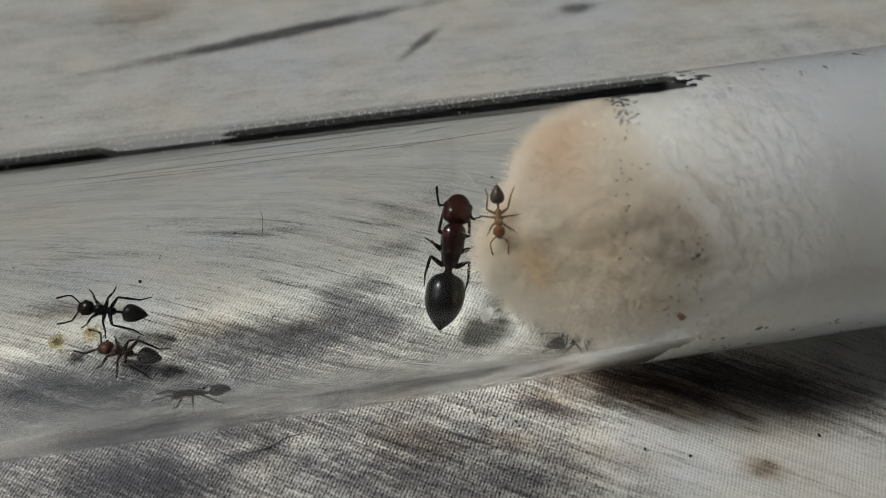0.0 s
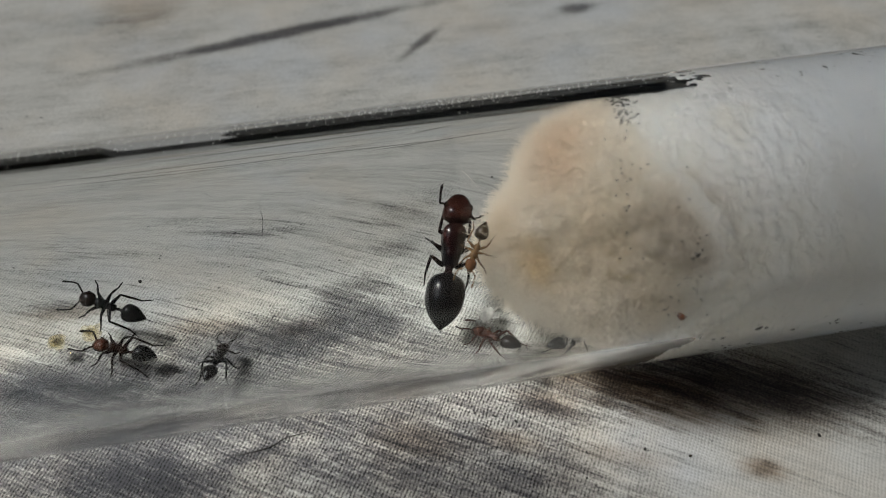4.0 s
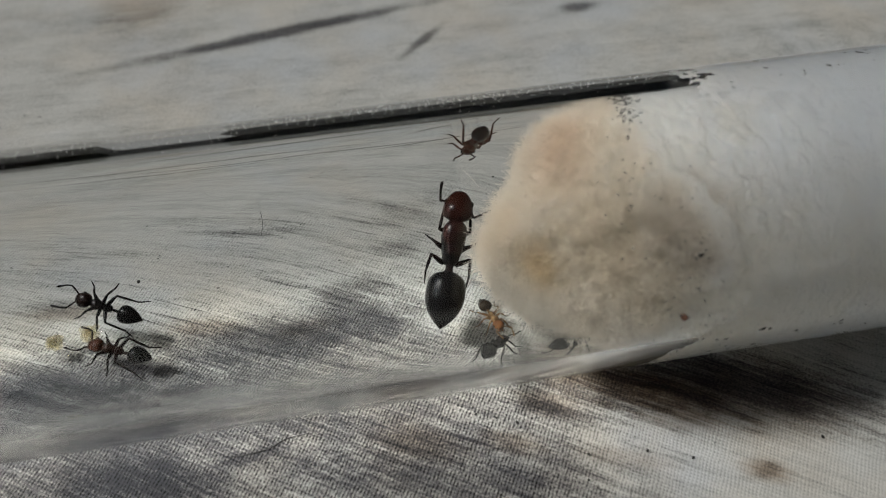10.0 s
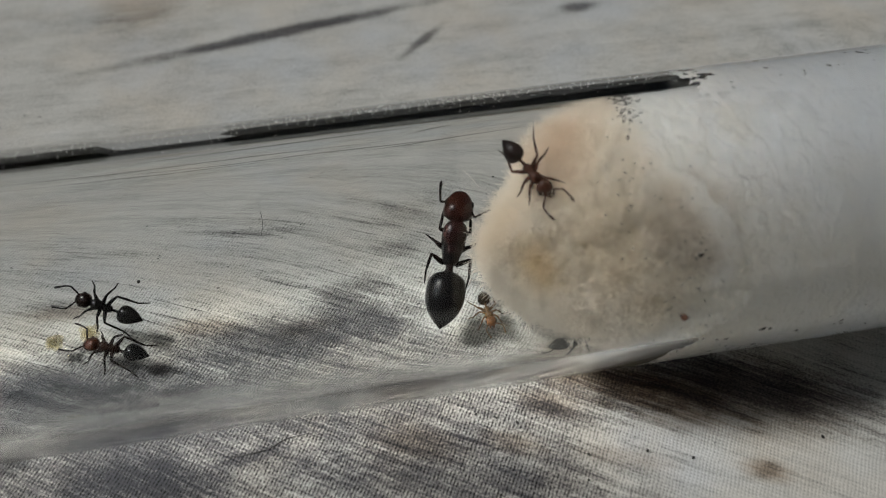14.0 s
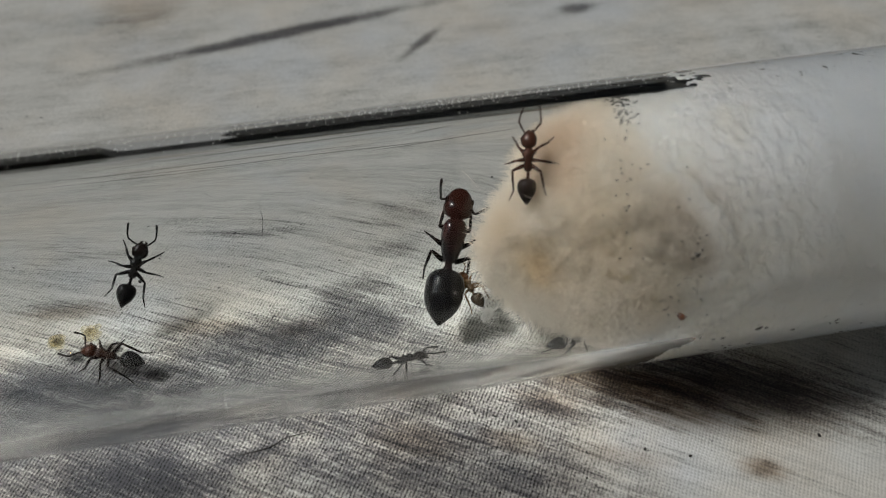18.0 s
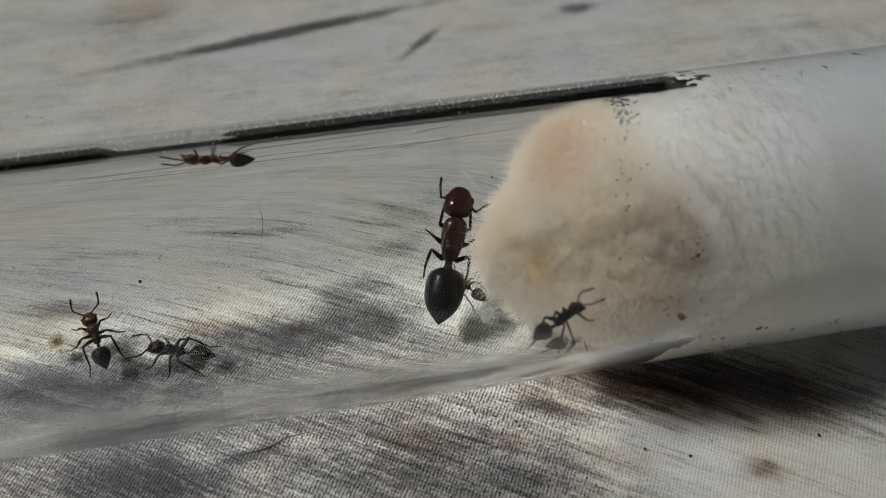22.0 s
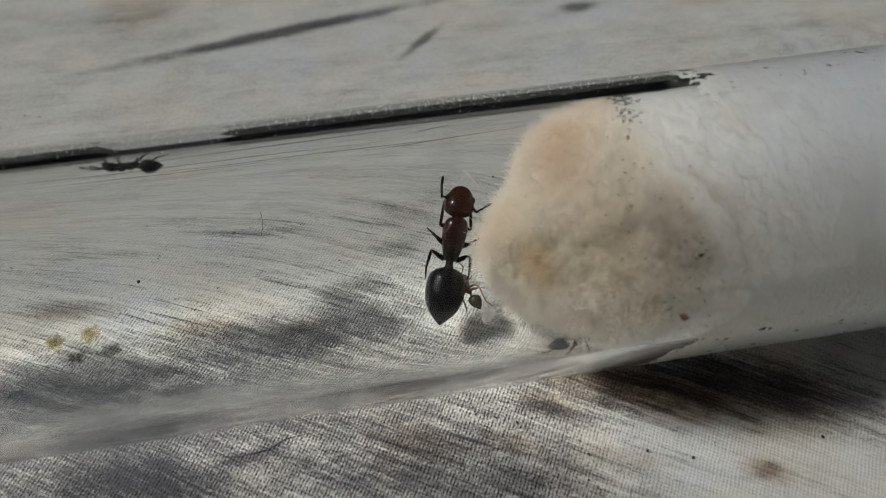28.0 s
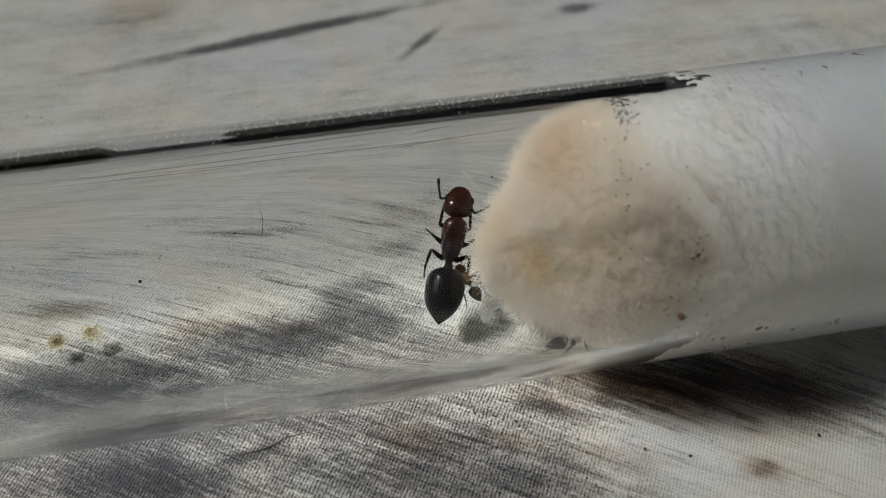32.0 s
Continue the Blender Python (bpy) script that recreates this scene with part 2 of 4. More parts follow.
def cotton_material(name, wool=True):
    n = Nodes(name)
    sep = n.add("ShaderNodeSeparateXYZ", Vector=n.coords)
    wob = n.math("MULTIPLY", n.math("SUBTRACT", n.noise(420, 4, 0.6), 0.5), 0.006)
    edge = n.add("ShaderNodeMapRange", Value=n.math("ADD", sep.outputs[0], wob))
    for k, val in (("From Min", 0.0150), ("From Max", 0.0260), ("To Min", 1.0), ("To Max", 0.0)):
        edge.inputs[k].default_value = val
    white = n.ramp(n.noise(700, 5, 0.6), [(0.3, (0.76, 0.80, 0.865)), (0.7, (0.85, 0.885, 0.94))])
    cream = n.ramp(n.noise(600, 5, 0.6), [(0.3, (0.975, 0.90, 0.81)), (0.7, (0.99, 0.948, 0.89))])
    c = n.mix(edge.outputs[0], white, cream)
    # stains, some painting the hollow's shade: centre and reach (mm), colour, strength
    for sx, sy, sz, reach, tint, power in STAINS_AND_SHADE:
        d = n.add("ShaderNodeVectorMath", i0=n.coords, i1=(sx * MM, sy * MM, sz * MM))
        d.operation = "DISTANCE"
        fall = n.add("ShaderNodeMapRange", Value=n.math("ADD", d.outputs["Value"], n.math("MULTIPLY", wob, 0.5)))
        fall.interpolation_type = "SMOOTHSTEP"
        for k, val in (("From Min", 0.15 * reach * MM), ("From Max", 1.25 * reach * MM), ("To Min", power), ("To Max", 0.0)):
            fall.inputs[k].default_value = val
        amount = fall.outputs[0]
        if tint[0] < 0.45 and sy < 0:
            # brown and painted shade in the hollow, clean where the wool meets the glass
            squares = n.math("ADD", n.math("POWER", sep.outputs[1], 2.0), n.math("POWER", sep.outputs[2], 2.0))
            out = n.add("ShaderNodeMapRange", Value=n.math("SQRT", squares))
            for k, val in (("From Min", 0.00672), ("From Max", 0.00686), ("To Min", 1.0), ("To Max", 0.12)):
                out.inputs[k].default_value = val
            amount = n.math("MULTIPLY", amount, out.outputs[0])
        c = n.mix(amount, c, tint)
    mould = n.ramp(n.noise(1500, 5, 0.7, n.mapped((1, 1, 1), at=(0.013, 0.4, 0.2))), [(0.68, 0.0), (0.76, 0.22)])
    c = n.mix(mould, c, (0.34, 0.29, 0.23))
    if not wool:
        # thin fibres let half of the light through
        pale = n.mix(0.5, c, (0.988, 0.935, 0.85))
        through_light = n.add("ShaderNodeBsdfTranslucent", Color=pale)
        both = n.add("ShaderNodeMixShader", Fac=0.58, i1=n.bsdf.outputs[0], i2=through_light.outputs[0])
        n.tree.links.new(both.outputs[0], n.tree.nodes["Material Output"].inputs["Surface"])
        return n.done(Base_Color=pale, Roughness=0.6, Specular_IOR_Level=0.3)
    # dry and woolly in front; pressed wet against the glass behind, in small upright folds
    wet = n.add("ShaderNodeMapRange", Value=n.math("ADD", sep.outputs[0], n.math("MULTIPLY", wob, 0.6)))
    for k, val in (("From Min", 0.0150), ("From Max", 0.0175), ("To Min", 0.0), ("To Max", 1.0)):
        wet.inputs[k].default_value = val
    gone = n.add("ShaderNodeMapRange", Value=n.math("ADD", sep.outputs[0], wob))
    for k, val in (("From Min", 0.0195), ("From Max", 0.0265), ("To Min", 1.0), ("To Max", 0.25)):
        gone.inputs[k].default_value = val
    folds = n.noise(1, 4, 0.55, n.mapped((1350, 950, 950)), 0.35)
    folds = n.math("MULTIPLY", n.ramp(folds, [(0.40, 0.0), (0.62, 1.0)]), n.math("MULTIPLY", wet.outputs[0], gone.outputs[0]))
    h = n.math("ADD", n.math("MULTIPLY", n.noise(3800, 5, 0.72), 0.7), n.math("MULTIPLY", folds, 1.3))
    n.bump(h, 0.8, 0.0005)
    # loose wool passes light on from side to side
    passed = n.add("ShaderNodeBsdfTranslucent", Color=n.mix(0.5, c, (0.97, 0.95, 0.91)))
    both = n.add("ShaderNodeMixShader", Fac=0.48, i1=n.bsdf.outputs[0], i2=passed.outputs[0])
    n.tree.links.new(both.outputs[0], n.tree.nodes["Material Output"].inputs["Surface"])
    return n.done(Base_Color=c, Roughness=n.math("SUBTRACT", 0.75, n.math("MULTIPLY", wet.outputs[0], 0.38)), Specular_IOR_Level=0.35, Subsurface_Weight=0.95, Subsurface_Radius=(1, 0.95, 0.88), Subsurface_Scale=n.math("SUBTRACT", 0.022, n.math("MULTIPLY", edge.outputs[0], 0.0135)))


def glass_material():
    n = Nodes("clear_glass")
    return n.done(Base_Color=(0.98, 0.99, 0.985), Roughness=0.0, IOR=1.47, Transmission_Weight=1.0)


def cuticle(name, low, high, rough=0.24):
    n = Nodes(name)
    f = n.noise(1500, 4)
    g = n.noise(14000, 3)
    n.bump(g, 0.015, 0.00001)
    return n.done(Base_Color=n.ramp(f, [(0.35, low), (0.7, high)]), Roughness=n.math("ADD", n.math("MULTIPLY", g, 0.06), rough), Specular_IOR_Level=0.08, Coat_Weight=1.0, Coat_Roughness=0.09)


def larva_material():
    n = Nodes("larva_skin")
    f = n.noise(1800, 3)
    return n.done(Base_Color=n.ramp(f, [(0.3, (0.90, 0.83, 0.64)), (0.7, (0.95, 0.91, 0.76))]), Roughness=0.12, Transmission_Weight=0.93, IOR=1.04, Subsurface_Weight=0.6, Subsurface_Radius=(1, 0.9, 0.7), Subsurface_Scale=0.0006)


M_CLOTH = cloth_material()
M_COTTON = cotton_material("cotton_wool")
M_FIBRE = cotton_material("cotton_fibre", False)
M_GLASS = glass_material()
M_WALL = simple("wall_paint", (0.46, 0.45, 0.435), 0.85, 12.0, 0.06)
M_CEIL = simple("ceiling_paint", (0.30, 0.30, 0.29), 0.9, 10.0, 0.05)
# unseen far wall, made dark so the glass's upper edge shows dark
M_DUSK = simple("dimmed_far_wall", (0.17, 0.17, 0.165), 0.85, 12.0, 0.1)
M_FLOOR = simple("floor_boards", (0.42, 0.36, 0.29), 0.5, 8.0, 0.25)
M_WOOD = simple("table_wood", (0.28, 0.19, 0.11), 0.5, 30.0, 0.25)
M_BLACK = cuticle("black_cuticle", (0.004, 0.004, 0.0045), (0.010, 0.009, 0.009))
M_DARK = cuticle("dark_brown_cuticle", (0.006, 0.0035, 0.003), (0.013, 0.0065, 0.005))
M_RED = cuticle("red_brown_cuticle", (0.012, 0.004, 0.003), (0.038, 0.011, 0.007))
M_DEEPRED = cuticle("deep_red_cuticle", (0.006, 0.0022, 0.002), (0.022, 0.0055, 0.0045))
M_BROWN = cuticle("brown_cuticle", (0.036, 0.014, 0.009), (0.075, 0.028, 0.017))
M_DIM = cuticle("dim_brown_cuticle", (0.020, 0.011, 0.009), (0.04, 0.021, 0.015))
M_OLIVE = cuticle("olive_brown_cuticle", (0.03, 0.022, 0.014), (0.06, 0.042, 0.026))
M_AMBER = cuticle("amber_cuticle", (0.12, 0.05, 0.02), (0.20, 0.09, 0.036), 0.09)
M_HONEY = cuticle("pale_honey_cuticle", (0.13, 0.075, 0.035), (0.21, 0.13, 0.06), 0.1)
M_EYE = cuticle("eye", (0.006, 0.006, 0.006), (0.012, 0.012, 0.012), 0.1)
M_BROOD = larva_material()
M_LINT = simple("white_lint", (0.88, 0.87, 0.84), 0.8, 2500.0, 0.08)
M_DUST = simple("pale_dust", (0.6, 0.59, 0.55), 0.8, 3000.0, 0.2)
M_FRASS = simple("dark_frass", (0.02, 0.017, 0.015), 0.7, 4000.0, 0.4)
M_RUST = simple("rusty_frass", (0.20, 0.06, 0.02), 0.6, 4000.0, 0.3)
M_CARD = simple("grey_card", (0.42, 0.42, 0.42), 0.8, 200.0, 0.06)
M_HAIR = simple("dark_hair", (0.03, 0.028, 0.026), 0.5, 2000.0, 0.2)


# ---- building helpers ----
def mesh_of(name, verts, faces, mat, smooth=True):
    me = bpy.data.meshes.new(name)
    me.from_pydata([tuple(c * MM for c in v) for v in verts], [], faces)
    me.materials.append(mat)
    if smooth:
        me.polygons.foreach_set("use_smooth", [True] * len(me.polygons))
    me.update()
    return me


def part(name, mesh, parent=None, label="", m=None):
    ob = new(name, mesh)
    if parent:
        ob.parent = parent
    if m is not None:
        ob.matrix_basis = m
    return tagged(ob, label) if label else ob


def rings(centres, frames, sides):
    """Verts and faces of a tube through rings: frames gives each ring's two half axes as vectors."""
    verts, faces = [], []
    for c, (a, b) in zip(centres, frames):
        for k in range(sides):
            w = 2 * math.pi * k / sides
            verts.append(tuple(c + a * math.cos(w) + b * math.sin(w)))
    for i in range(len(centres) - 1):
        for k in range(sides):
            k2 = (k + 1) % sides
            faces.append((i * sides + k, i * sides + k2, (i + 1) * sides + k2, (i + 1) * sides + k))
    faces.append(tuple(range(sides))[::-1])
    last = (len(centres) - 1) * sides
    faces.append(tuple(range(last, last + sides)))
    return verts, faces


def blob(stations, sides=20):
    """A body along x: stations of (x, half width, half height, z)."""
    cs = [Vector((x, 0, z)) for x, a, b, z in stations]
    fr = [(Vector((0, a, 0)), Vector((0, 0, b))) for x, a, b, z in stations]
    return rings(cs, fr, sides)


def spun(length, width, height, shape, count=15, bow=0.0, sides=20):
    """Stations for blob(): shape(u) in 0..1 is the half width along u = 0 (back) to 1 (front)."""
    out = []
    for i in range(count):
        u = 0.5 - 0.5 * math.cos(math.pi * i / (count - 1))
        s = max(0.004, shape(u))
        out.append(((u - 0.5) * length, width / 2 * s, height / 2 * s, bow * 4 * u * (1 - u)))
    return blob(out, sides)


def tube_along(points, radii, sides=7):
    pts = [Vector(p) for p in points]
    cs, fr = [], []
    for i, p in enumerate(pts):
        d = (pts[min(i + 1, len(pts) - 1)] - pts[max(i - 1, 0)]).normalized()
        a = d.cross(Vector((0, 0, 1)))
        a = a.normalized() if a.length > 1e-4 else Vector((1, 0, 0))
        b = d.cross(a)
        cs.append(p)
        fr.append((a * radii[i], b * radii[i]))
    return rings(cs, fr, sides)


def box_mesh(name, lo, hi, mat):
    x0, y0, z0 = (c / MM for c in lo)
    x1, y1, z1 = (c / MM for c in hi)
    v = [(x, y, z) for z in (z0, z1) for x, y in ((x0, y0), (x1, y0), (x1, y1), (x0, y1))]
    f = [(3, 2, 1, 0), (4, 5, 6, 7), (0, 1, 5, 4), (1, 2, 6, 5), (2, 3, 7, 6), (3, 0, 4, 7)]
    return mesh_of(name, v, f, mat, False)


def structure(name, lo, hi, mat, label):
    return tagged(new(name, box_mesh(name, lo, hi, mat)), label, "", "", "structure")


# ---- the room: table height 0.75 m, table top at z = 0 ----
def room():
    f, c = -0.75, 1.85
    structure("floor", (-0.7, -2.6, f - 0.05), (2.6, 2.2, f), M_FLOOR, "brown wooden floor of the room")
    tagged(new("ceiling", box_mesh("ceiling", (-0.7, -2.6, c), (2.6, 2.2, c + 0.05), M_CEIL)), "plain off-white painted ceiling", "", "", "structure")
    structure("wall_east", (2.5, -2.5, f), (2.6, 2.1, c), M_WALL, "plain grey painted wall")
    structure("wall_north", (-0.7, 2.1, f), (2.6, 2.2, c), M_DUSK, "unseen far wall, darkened so the glass rim shows dark")
    structure("wall_south", (-0.7, -2.6, f), (2.6, -2.5, c), M_WALL, "plain grey painted wall")
    # west wall with the window opening
    x0, x1 = -0.70, -0.60
    wy0, wy1, wz0, wz1 = -0.20, 1.10, 0.42, 1.83
    vy = [-2.5, wy0, wy1, 2.1]
    vz = [f, wz0, wz1, c]
    verts, faces = [], []
    for i in range(3):
        for j in range(3):
            if i == 1 and j == 1:
                continue
            b = len(verts)
            lo, hi = (x0, vy[i], vz[j]), (x1, vy[i + 1], vz[j + 1])
            for z in (lo[2], hi[2]):
                for x, y in ((lo[0], lo[1]), (hi[0], lo[1]), (hi[0], hi[1]), (lo[0], hi[1])):
                    verts.append((x / MM, y / MM, z / MM))
            for q in ((3, 2, 1, 0), (4, 5, 6, 7), (0, 1, 5, 4), (1, 2, 6, 5), (2, 3, 7, 6), (3, 0, 4, 7)):
                faces.append(tuple(b + k for k in q))
    me = mesh_of("wall_west", verts, faces, M_WALL, False)
    tagged(new("wall_west", me), "plain grey wall with a bright window opening", "", "", "structure")
    table = tagged(new("table"), "wooden table under a printed tablecloth", "table")
    table.matrix_basis = pose(0, 0, f, 0, 0, -10)
    part("table_top", box_mesh("table_top", (-0.52, -0.85, 0.715), (0.7, 0.037, 0.748), M_WOOD), table)
    for x in (-0.47, 0.65):
        for y in (-0.8, -0.02):
            part("leg", box_mesh("leg", (x - 0.03, y - 0.03, 0), (x + 0.03, y + 0.03, 0.714), M_WOOD), table)


def tablecloth():
    n = 60
    verts, faces = [], []
    for j in range(n + 1):
        for i in range(n + 1):
            x, y = -520 + 1220 * i / n, -850 + 888 * j / n
            verts.append((x, y, 0.0))
    # the far hem hangs over the table's edge
    for row, (dy, dz) in enumerate(((1.5, -0.6), (2.4, -2.2), (2.6, -60.0), (2.6, -140.0))):
        for i in range(n + 1):
            verts.append((-520 + 1220 * i / n, 38 + dy + (0.8 * math.sin(i * 1.3) if row > 1 else 0), dz))
    n2 = n + 4
    for j in range(n2):
        for i in range(n):
            a = j * (n + 1) + i
            faces.append((a, a + 1, a + n + 2, a + n + 1))
    turn = Matrix.Rotation(radians(-10), 3, "Z")
    verts = [tuple(turn @ Vector(v)) for v in verts]
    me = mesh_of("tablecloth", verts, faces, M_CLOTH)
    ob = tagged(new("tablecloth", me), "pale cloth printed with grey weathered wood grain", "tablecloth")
    return ob


# ---- the test tube ----
R_OUT, R_IN = 8.0, 7.0


def lathe(name, pts, mat, sides=160):
    """A closed ring profile of (x, radius) turned about the x axis."""
    verts, faces = [], []
    for x, r in pts:
        for k in range(sides):
            w = 2 * math.pi * k / sides
            verts.append((x, r * math.cos(w), r * math.sin(w)))
    m = len(pts)
    for i in range(m):
        for k in range(sides):
            k2, i2 = (k + 1) % sides, (i + 1) % m
            faces.append((i * sides + k, i * sides + k2, i2 * sides + k2, i2 * sides + k))
    return mesh_of(name, verts, faces, mat)


def test_tube():
    tube = tagged(new("test_tube"), "clear glass test tube lying on the cloth", "test tube")
    tube.location = (0, 0, R_OUT * MM)
    wall = [(-75 + 135 * i / 40, R_OUT) for i in range(41)] + [(60 - 135 * i / 40, R_IN) for i in range(41)]
    lip = [(-78, R_OUT + 0.7), (-77.4, R_OUT + 1.0), (-76.6, R_OUT + 0.8), (-75.1, R_OUT), (-75.1, R_IN), (-77.2, R_IN + 0.1), (-77.9, R_IN + 0.5)]
    arc = [math.pi / 2 * i / 14 for i in range(15)]
    end = [(60.1 + R_OUT * math.sin(a), max(0.02, R_OUT * math.cos(a))) for a in arc]
    end += [(60.1 + R_IN * math.sin(a), max(0.02, R_IN * math.cos(a))) for a in reversed(arc)]
    for nm, pts, lab in (("tube_wall", wall, ""), ("lip", lip, "rolled glass lip"), ("round_end", end, "rounded closed glass end")):
        ob = part(nm, lathe(nm, pts, M_GLASS), tube, lab)
        ob.visible_shadow = False
    return tube


# ---- the cotton plug ----
def curve(points, v):
    if v <= points[0][0]:
        return points[0][1]
    for (a, p), (b, q) in zip(points, points[1:]):
        if v <= b:
            u = (v - a) / (b - a)
            u = u * u * (3 - 2 * u)
            return p + (q - p) * u
    return points[-1][1]


# far edge and near edge of the chewed front, across the tube (mm)
FAR = [(-7.0, 13.4), (-6.3, 13.6), (-5.6, 12.6), (-5.0, 11.6), (-4.2, 10.5), (-2.6, 9.8), (-1.2, 9.3), (0.0, 9.3), (1.5, 10.0), (3.0, 11.2), (4.2, 11.8), (6.0, 13.2), (7.0, 16.0)]
NEAR = [(-7.0, 13.8), (-6.4, 14.6), (-5.6, 16.8), (-4.2, 19.4), (-3.0, 20.2), (-1.0, 19.7), (1.0, 18.2), (3.0, 16.6), (5.0, 15.8), (7.0, 16.5)]
TO_CAM, UP_CAM = Vector((0, -0.62, 0.785)), Vector((0, 0.785, 0.62))


SWELLS = [(4.6, 0.4, 2.0, 1.0), (-0.4, -0.8, 2.2, 1.0), (-3.0, -1.2, 2.0, 0.7), (-0.6, 4.2, 2.2, -0.8), (-4.6, 2.0, 1.5, 0.8), (1.0, 2.6, 1.4, 0.7)]


def cotton_front(y, z):
    """x of the plug's chewed front at y, z from the tube's axis (mm)."""
    v = y * UP_CAM.y + z * UP_CAM.z
    w = y * TO_CAM.y + z * TO_CAM.z
    wn = math.sqrt(max(0.3, 6.95 ** 2 - v * v))
    q = min(1.0, max(0.0, (w + 3.0) / (wn + 3.0)))
    g = 1 - math.sqrt(max(0.0, 1 - q * q))
    x = curve(FAR, v)
    x += (curve(NEAR, v) - x) * g
    for sv, sw, reach, high in SWELLS:
        x -= high * math.exp(-((v - sv) ** 2 + (w - sw) ** 2) / reach ** 2)
    p = Vector((3.1, y * 0.42, z * 0.42))
    x += 0.35 * noise.noise(p) + 0.3 * noise.noise(p * 2.2)
    return x


def cotton_point(y, z):
    """The lumpy surface of the chewed front at y, z."""
    p = Vector((cotton_front(y, z), y, z))
    q = p * 0.42
    lump = 0.40 * noise.noise(q * 2.2) + 0.24 * noise.noise(q * 5.2) + 0.09 * noise.noise(q * 10.5) + 0.05 * noise.noise(q * 20.0)
    inner = min(1.0, (6.95 - math.hypot(y, z)) / 0.8)
    return p + Vector((-0.72, -0.43, 0.54)) * (lump * max(0.0, inner)) - Vector((0.3 * lump * (1 - max(0.0, inner)), 0, 0))


def cotton_plug():
    plug = tagged(new("cotton_plug"), "damp white cotton wool plug, stained tan at the chewed end", "cotton plug")
    plug.location = (0, 0, R_OUT * MM)
    rad, sides, nr = 6.93, 320, 110
    verts, faces = [tuple(cotton_point(0, 0))], []
    for i in range(1, nr + 1):
        r = rad * (i / nr) ** 0.9
        for k in range(sides):
            w = 2 * math.pi * k / sides
            y, z = r * math.cos(w), r * math.sin(w)
            verts.append(tuple(cotton_point(y, z)))
    for k in range(sides):
        faces.append((0, 1 + (k + 1) % sides, 1 + k))
    for i in range(nr - 1):
        for k in range(sides):
            a, b = 1 + i * sides, 1 + (i + 1) * sides
            k2 = (k + 1) % sides
            faces.append((a + k, a + k2, b + k2, b + k))
    base = 1 + (nr - 1) * sides
    ns = 180
    rim = [verts[base + k][0] for k in range(sides)]
    for i in range(1, ns + 1):
        for k in range(sides):
            w = 2 * math.pi * k / sides
            x = rim[k] + (46 - rim[k]) * i / ns
            q = Vector((x * 0.35, math.cos(w) * 3, math.sin(w) * 3))
            # soaked wool clings to the glass, with small gaps
            low = max(0.0, -math.sin(w) * 0.8 - 0.45 * math.cos(w) - 0.35)
            soak = min(1.0, max(0.0, (x - 17.4 + 9.0 * low + (2.2 * noise.noise(q * 2.0) + 2.0 * noise.noise(q * 7.0) + 1.4 * noise.noise(q * 15.0)) * max(0.12, 1 - 2.4 * low)) / 2.6))
            soak *= min(1.0, max(0.0, (x - rim[k] - 0.5 + 1.5 * low + (1.4 * noise.noise(q * 5.0) + 0.8 * noise.noise(q * 13.0)) * max(0.12, 1 - 2.4 * low)) / 1.2))
            # small upright folds where the wool is only half pressed to the glass
            fold = min(1.0, max(0.0, 0.45 + 1.9 * noise.noise(Vector((x * 1.5, math.cos(w) * 5.2, math.sin(w) * 5.2))) + 0.8 * noise.noise(Vector((x * 3.6, math.cos(w) * 14, math.sin(w) * 14)))))
            zone = min(1.0, max(0.0, (25.5 - x) / 5.0)) * min(1.0, max(0.0, (math.degrees(w) - 80) / 16)) * min(1.0, max(0.0, (162 - math.degrees(w)) / 14))
            soak *= 1 - zone * fold
            r = rad - 0.06 - 0.14 * fold * zone + soak * 0.16 - 0.02 * noise.noise(q * 2.1) - 0.05 * abs(noise.noise(q * 10.0)) - 0.03 * low * abs(noise.noise(q * 5.0))
            verts.append((x, r * math.cos(w), r * math.sin(w)))
    for i in range(ns):
        for k in range(sides):
            a, b = base + i * sides, base + (i + 1) * sides
            k2 = (k + 1) % sides
            faces.append((a + k, a + k2, b + k2, b + k))
    faces.append(tuple(base + ns * sides + k for k in range(sides))[::-1])
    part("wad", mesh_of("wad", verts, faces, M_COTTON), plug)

    # loose fibres standing off the chewed front
    rnd = random.Random(7)
    fv, ff = [], []
    for number in range(74000):
        curly = number % 2 == 0
        r = rad * 0.985 * math.sqrt(rnd.random())
        w = rnd.uniform(0, 2 * math.pi)
        y, z = r * math.cos(w), r * math.sin(w)
        if y * TO_CAM.y + z * TO_CAM.z < -4.5 and rnd.random() < 0.8:
            continue
        p = cotton_point(y, z) + Vector((0.03, 0, 0))
        stand = rnd.random() ** 2.2
        d = (Vector((-1, 0.5 * TO_CAM.y, 0.5 * TO_CAM.z)) * stand + Vector((rnd.gauss(0, 0.5), rnd.gauss(0, 0.5), rnd.gauss(0, 0.5)))).normalized()
        steps = 8 if curly else 3
        length = rnd.uniform(0.7, 1.7) if curly else rnd.uniform(0.2, 0.55)
        curl = Vector((rnd.gauss(0, 1), rnd.gauss(0, 1), rnd.gauss(0, 1))) * (rnd.uniform(1.2, 3.0) if curly else rnd.uniform(1.6, 3.6))
        rad0 = rnd.uniform(0.006, 0.0105) if curly else rnd.uniform(0.0035, 0.006)
        base = len(fv)
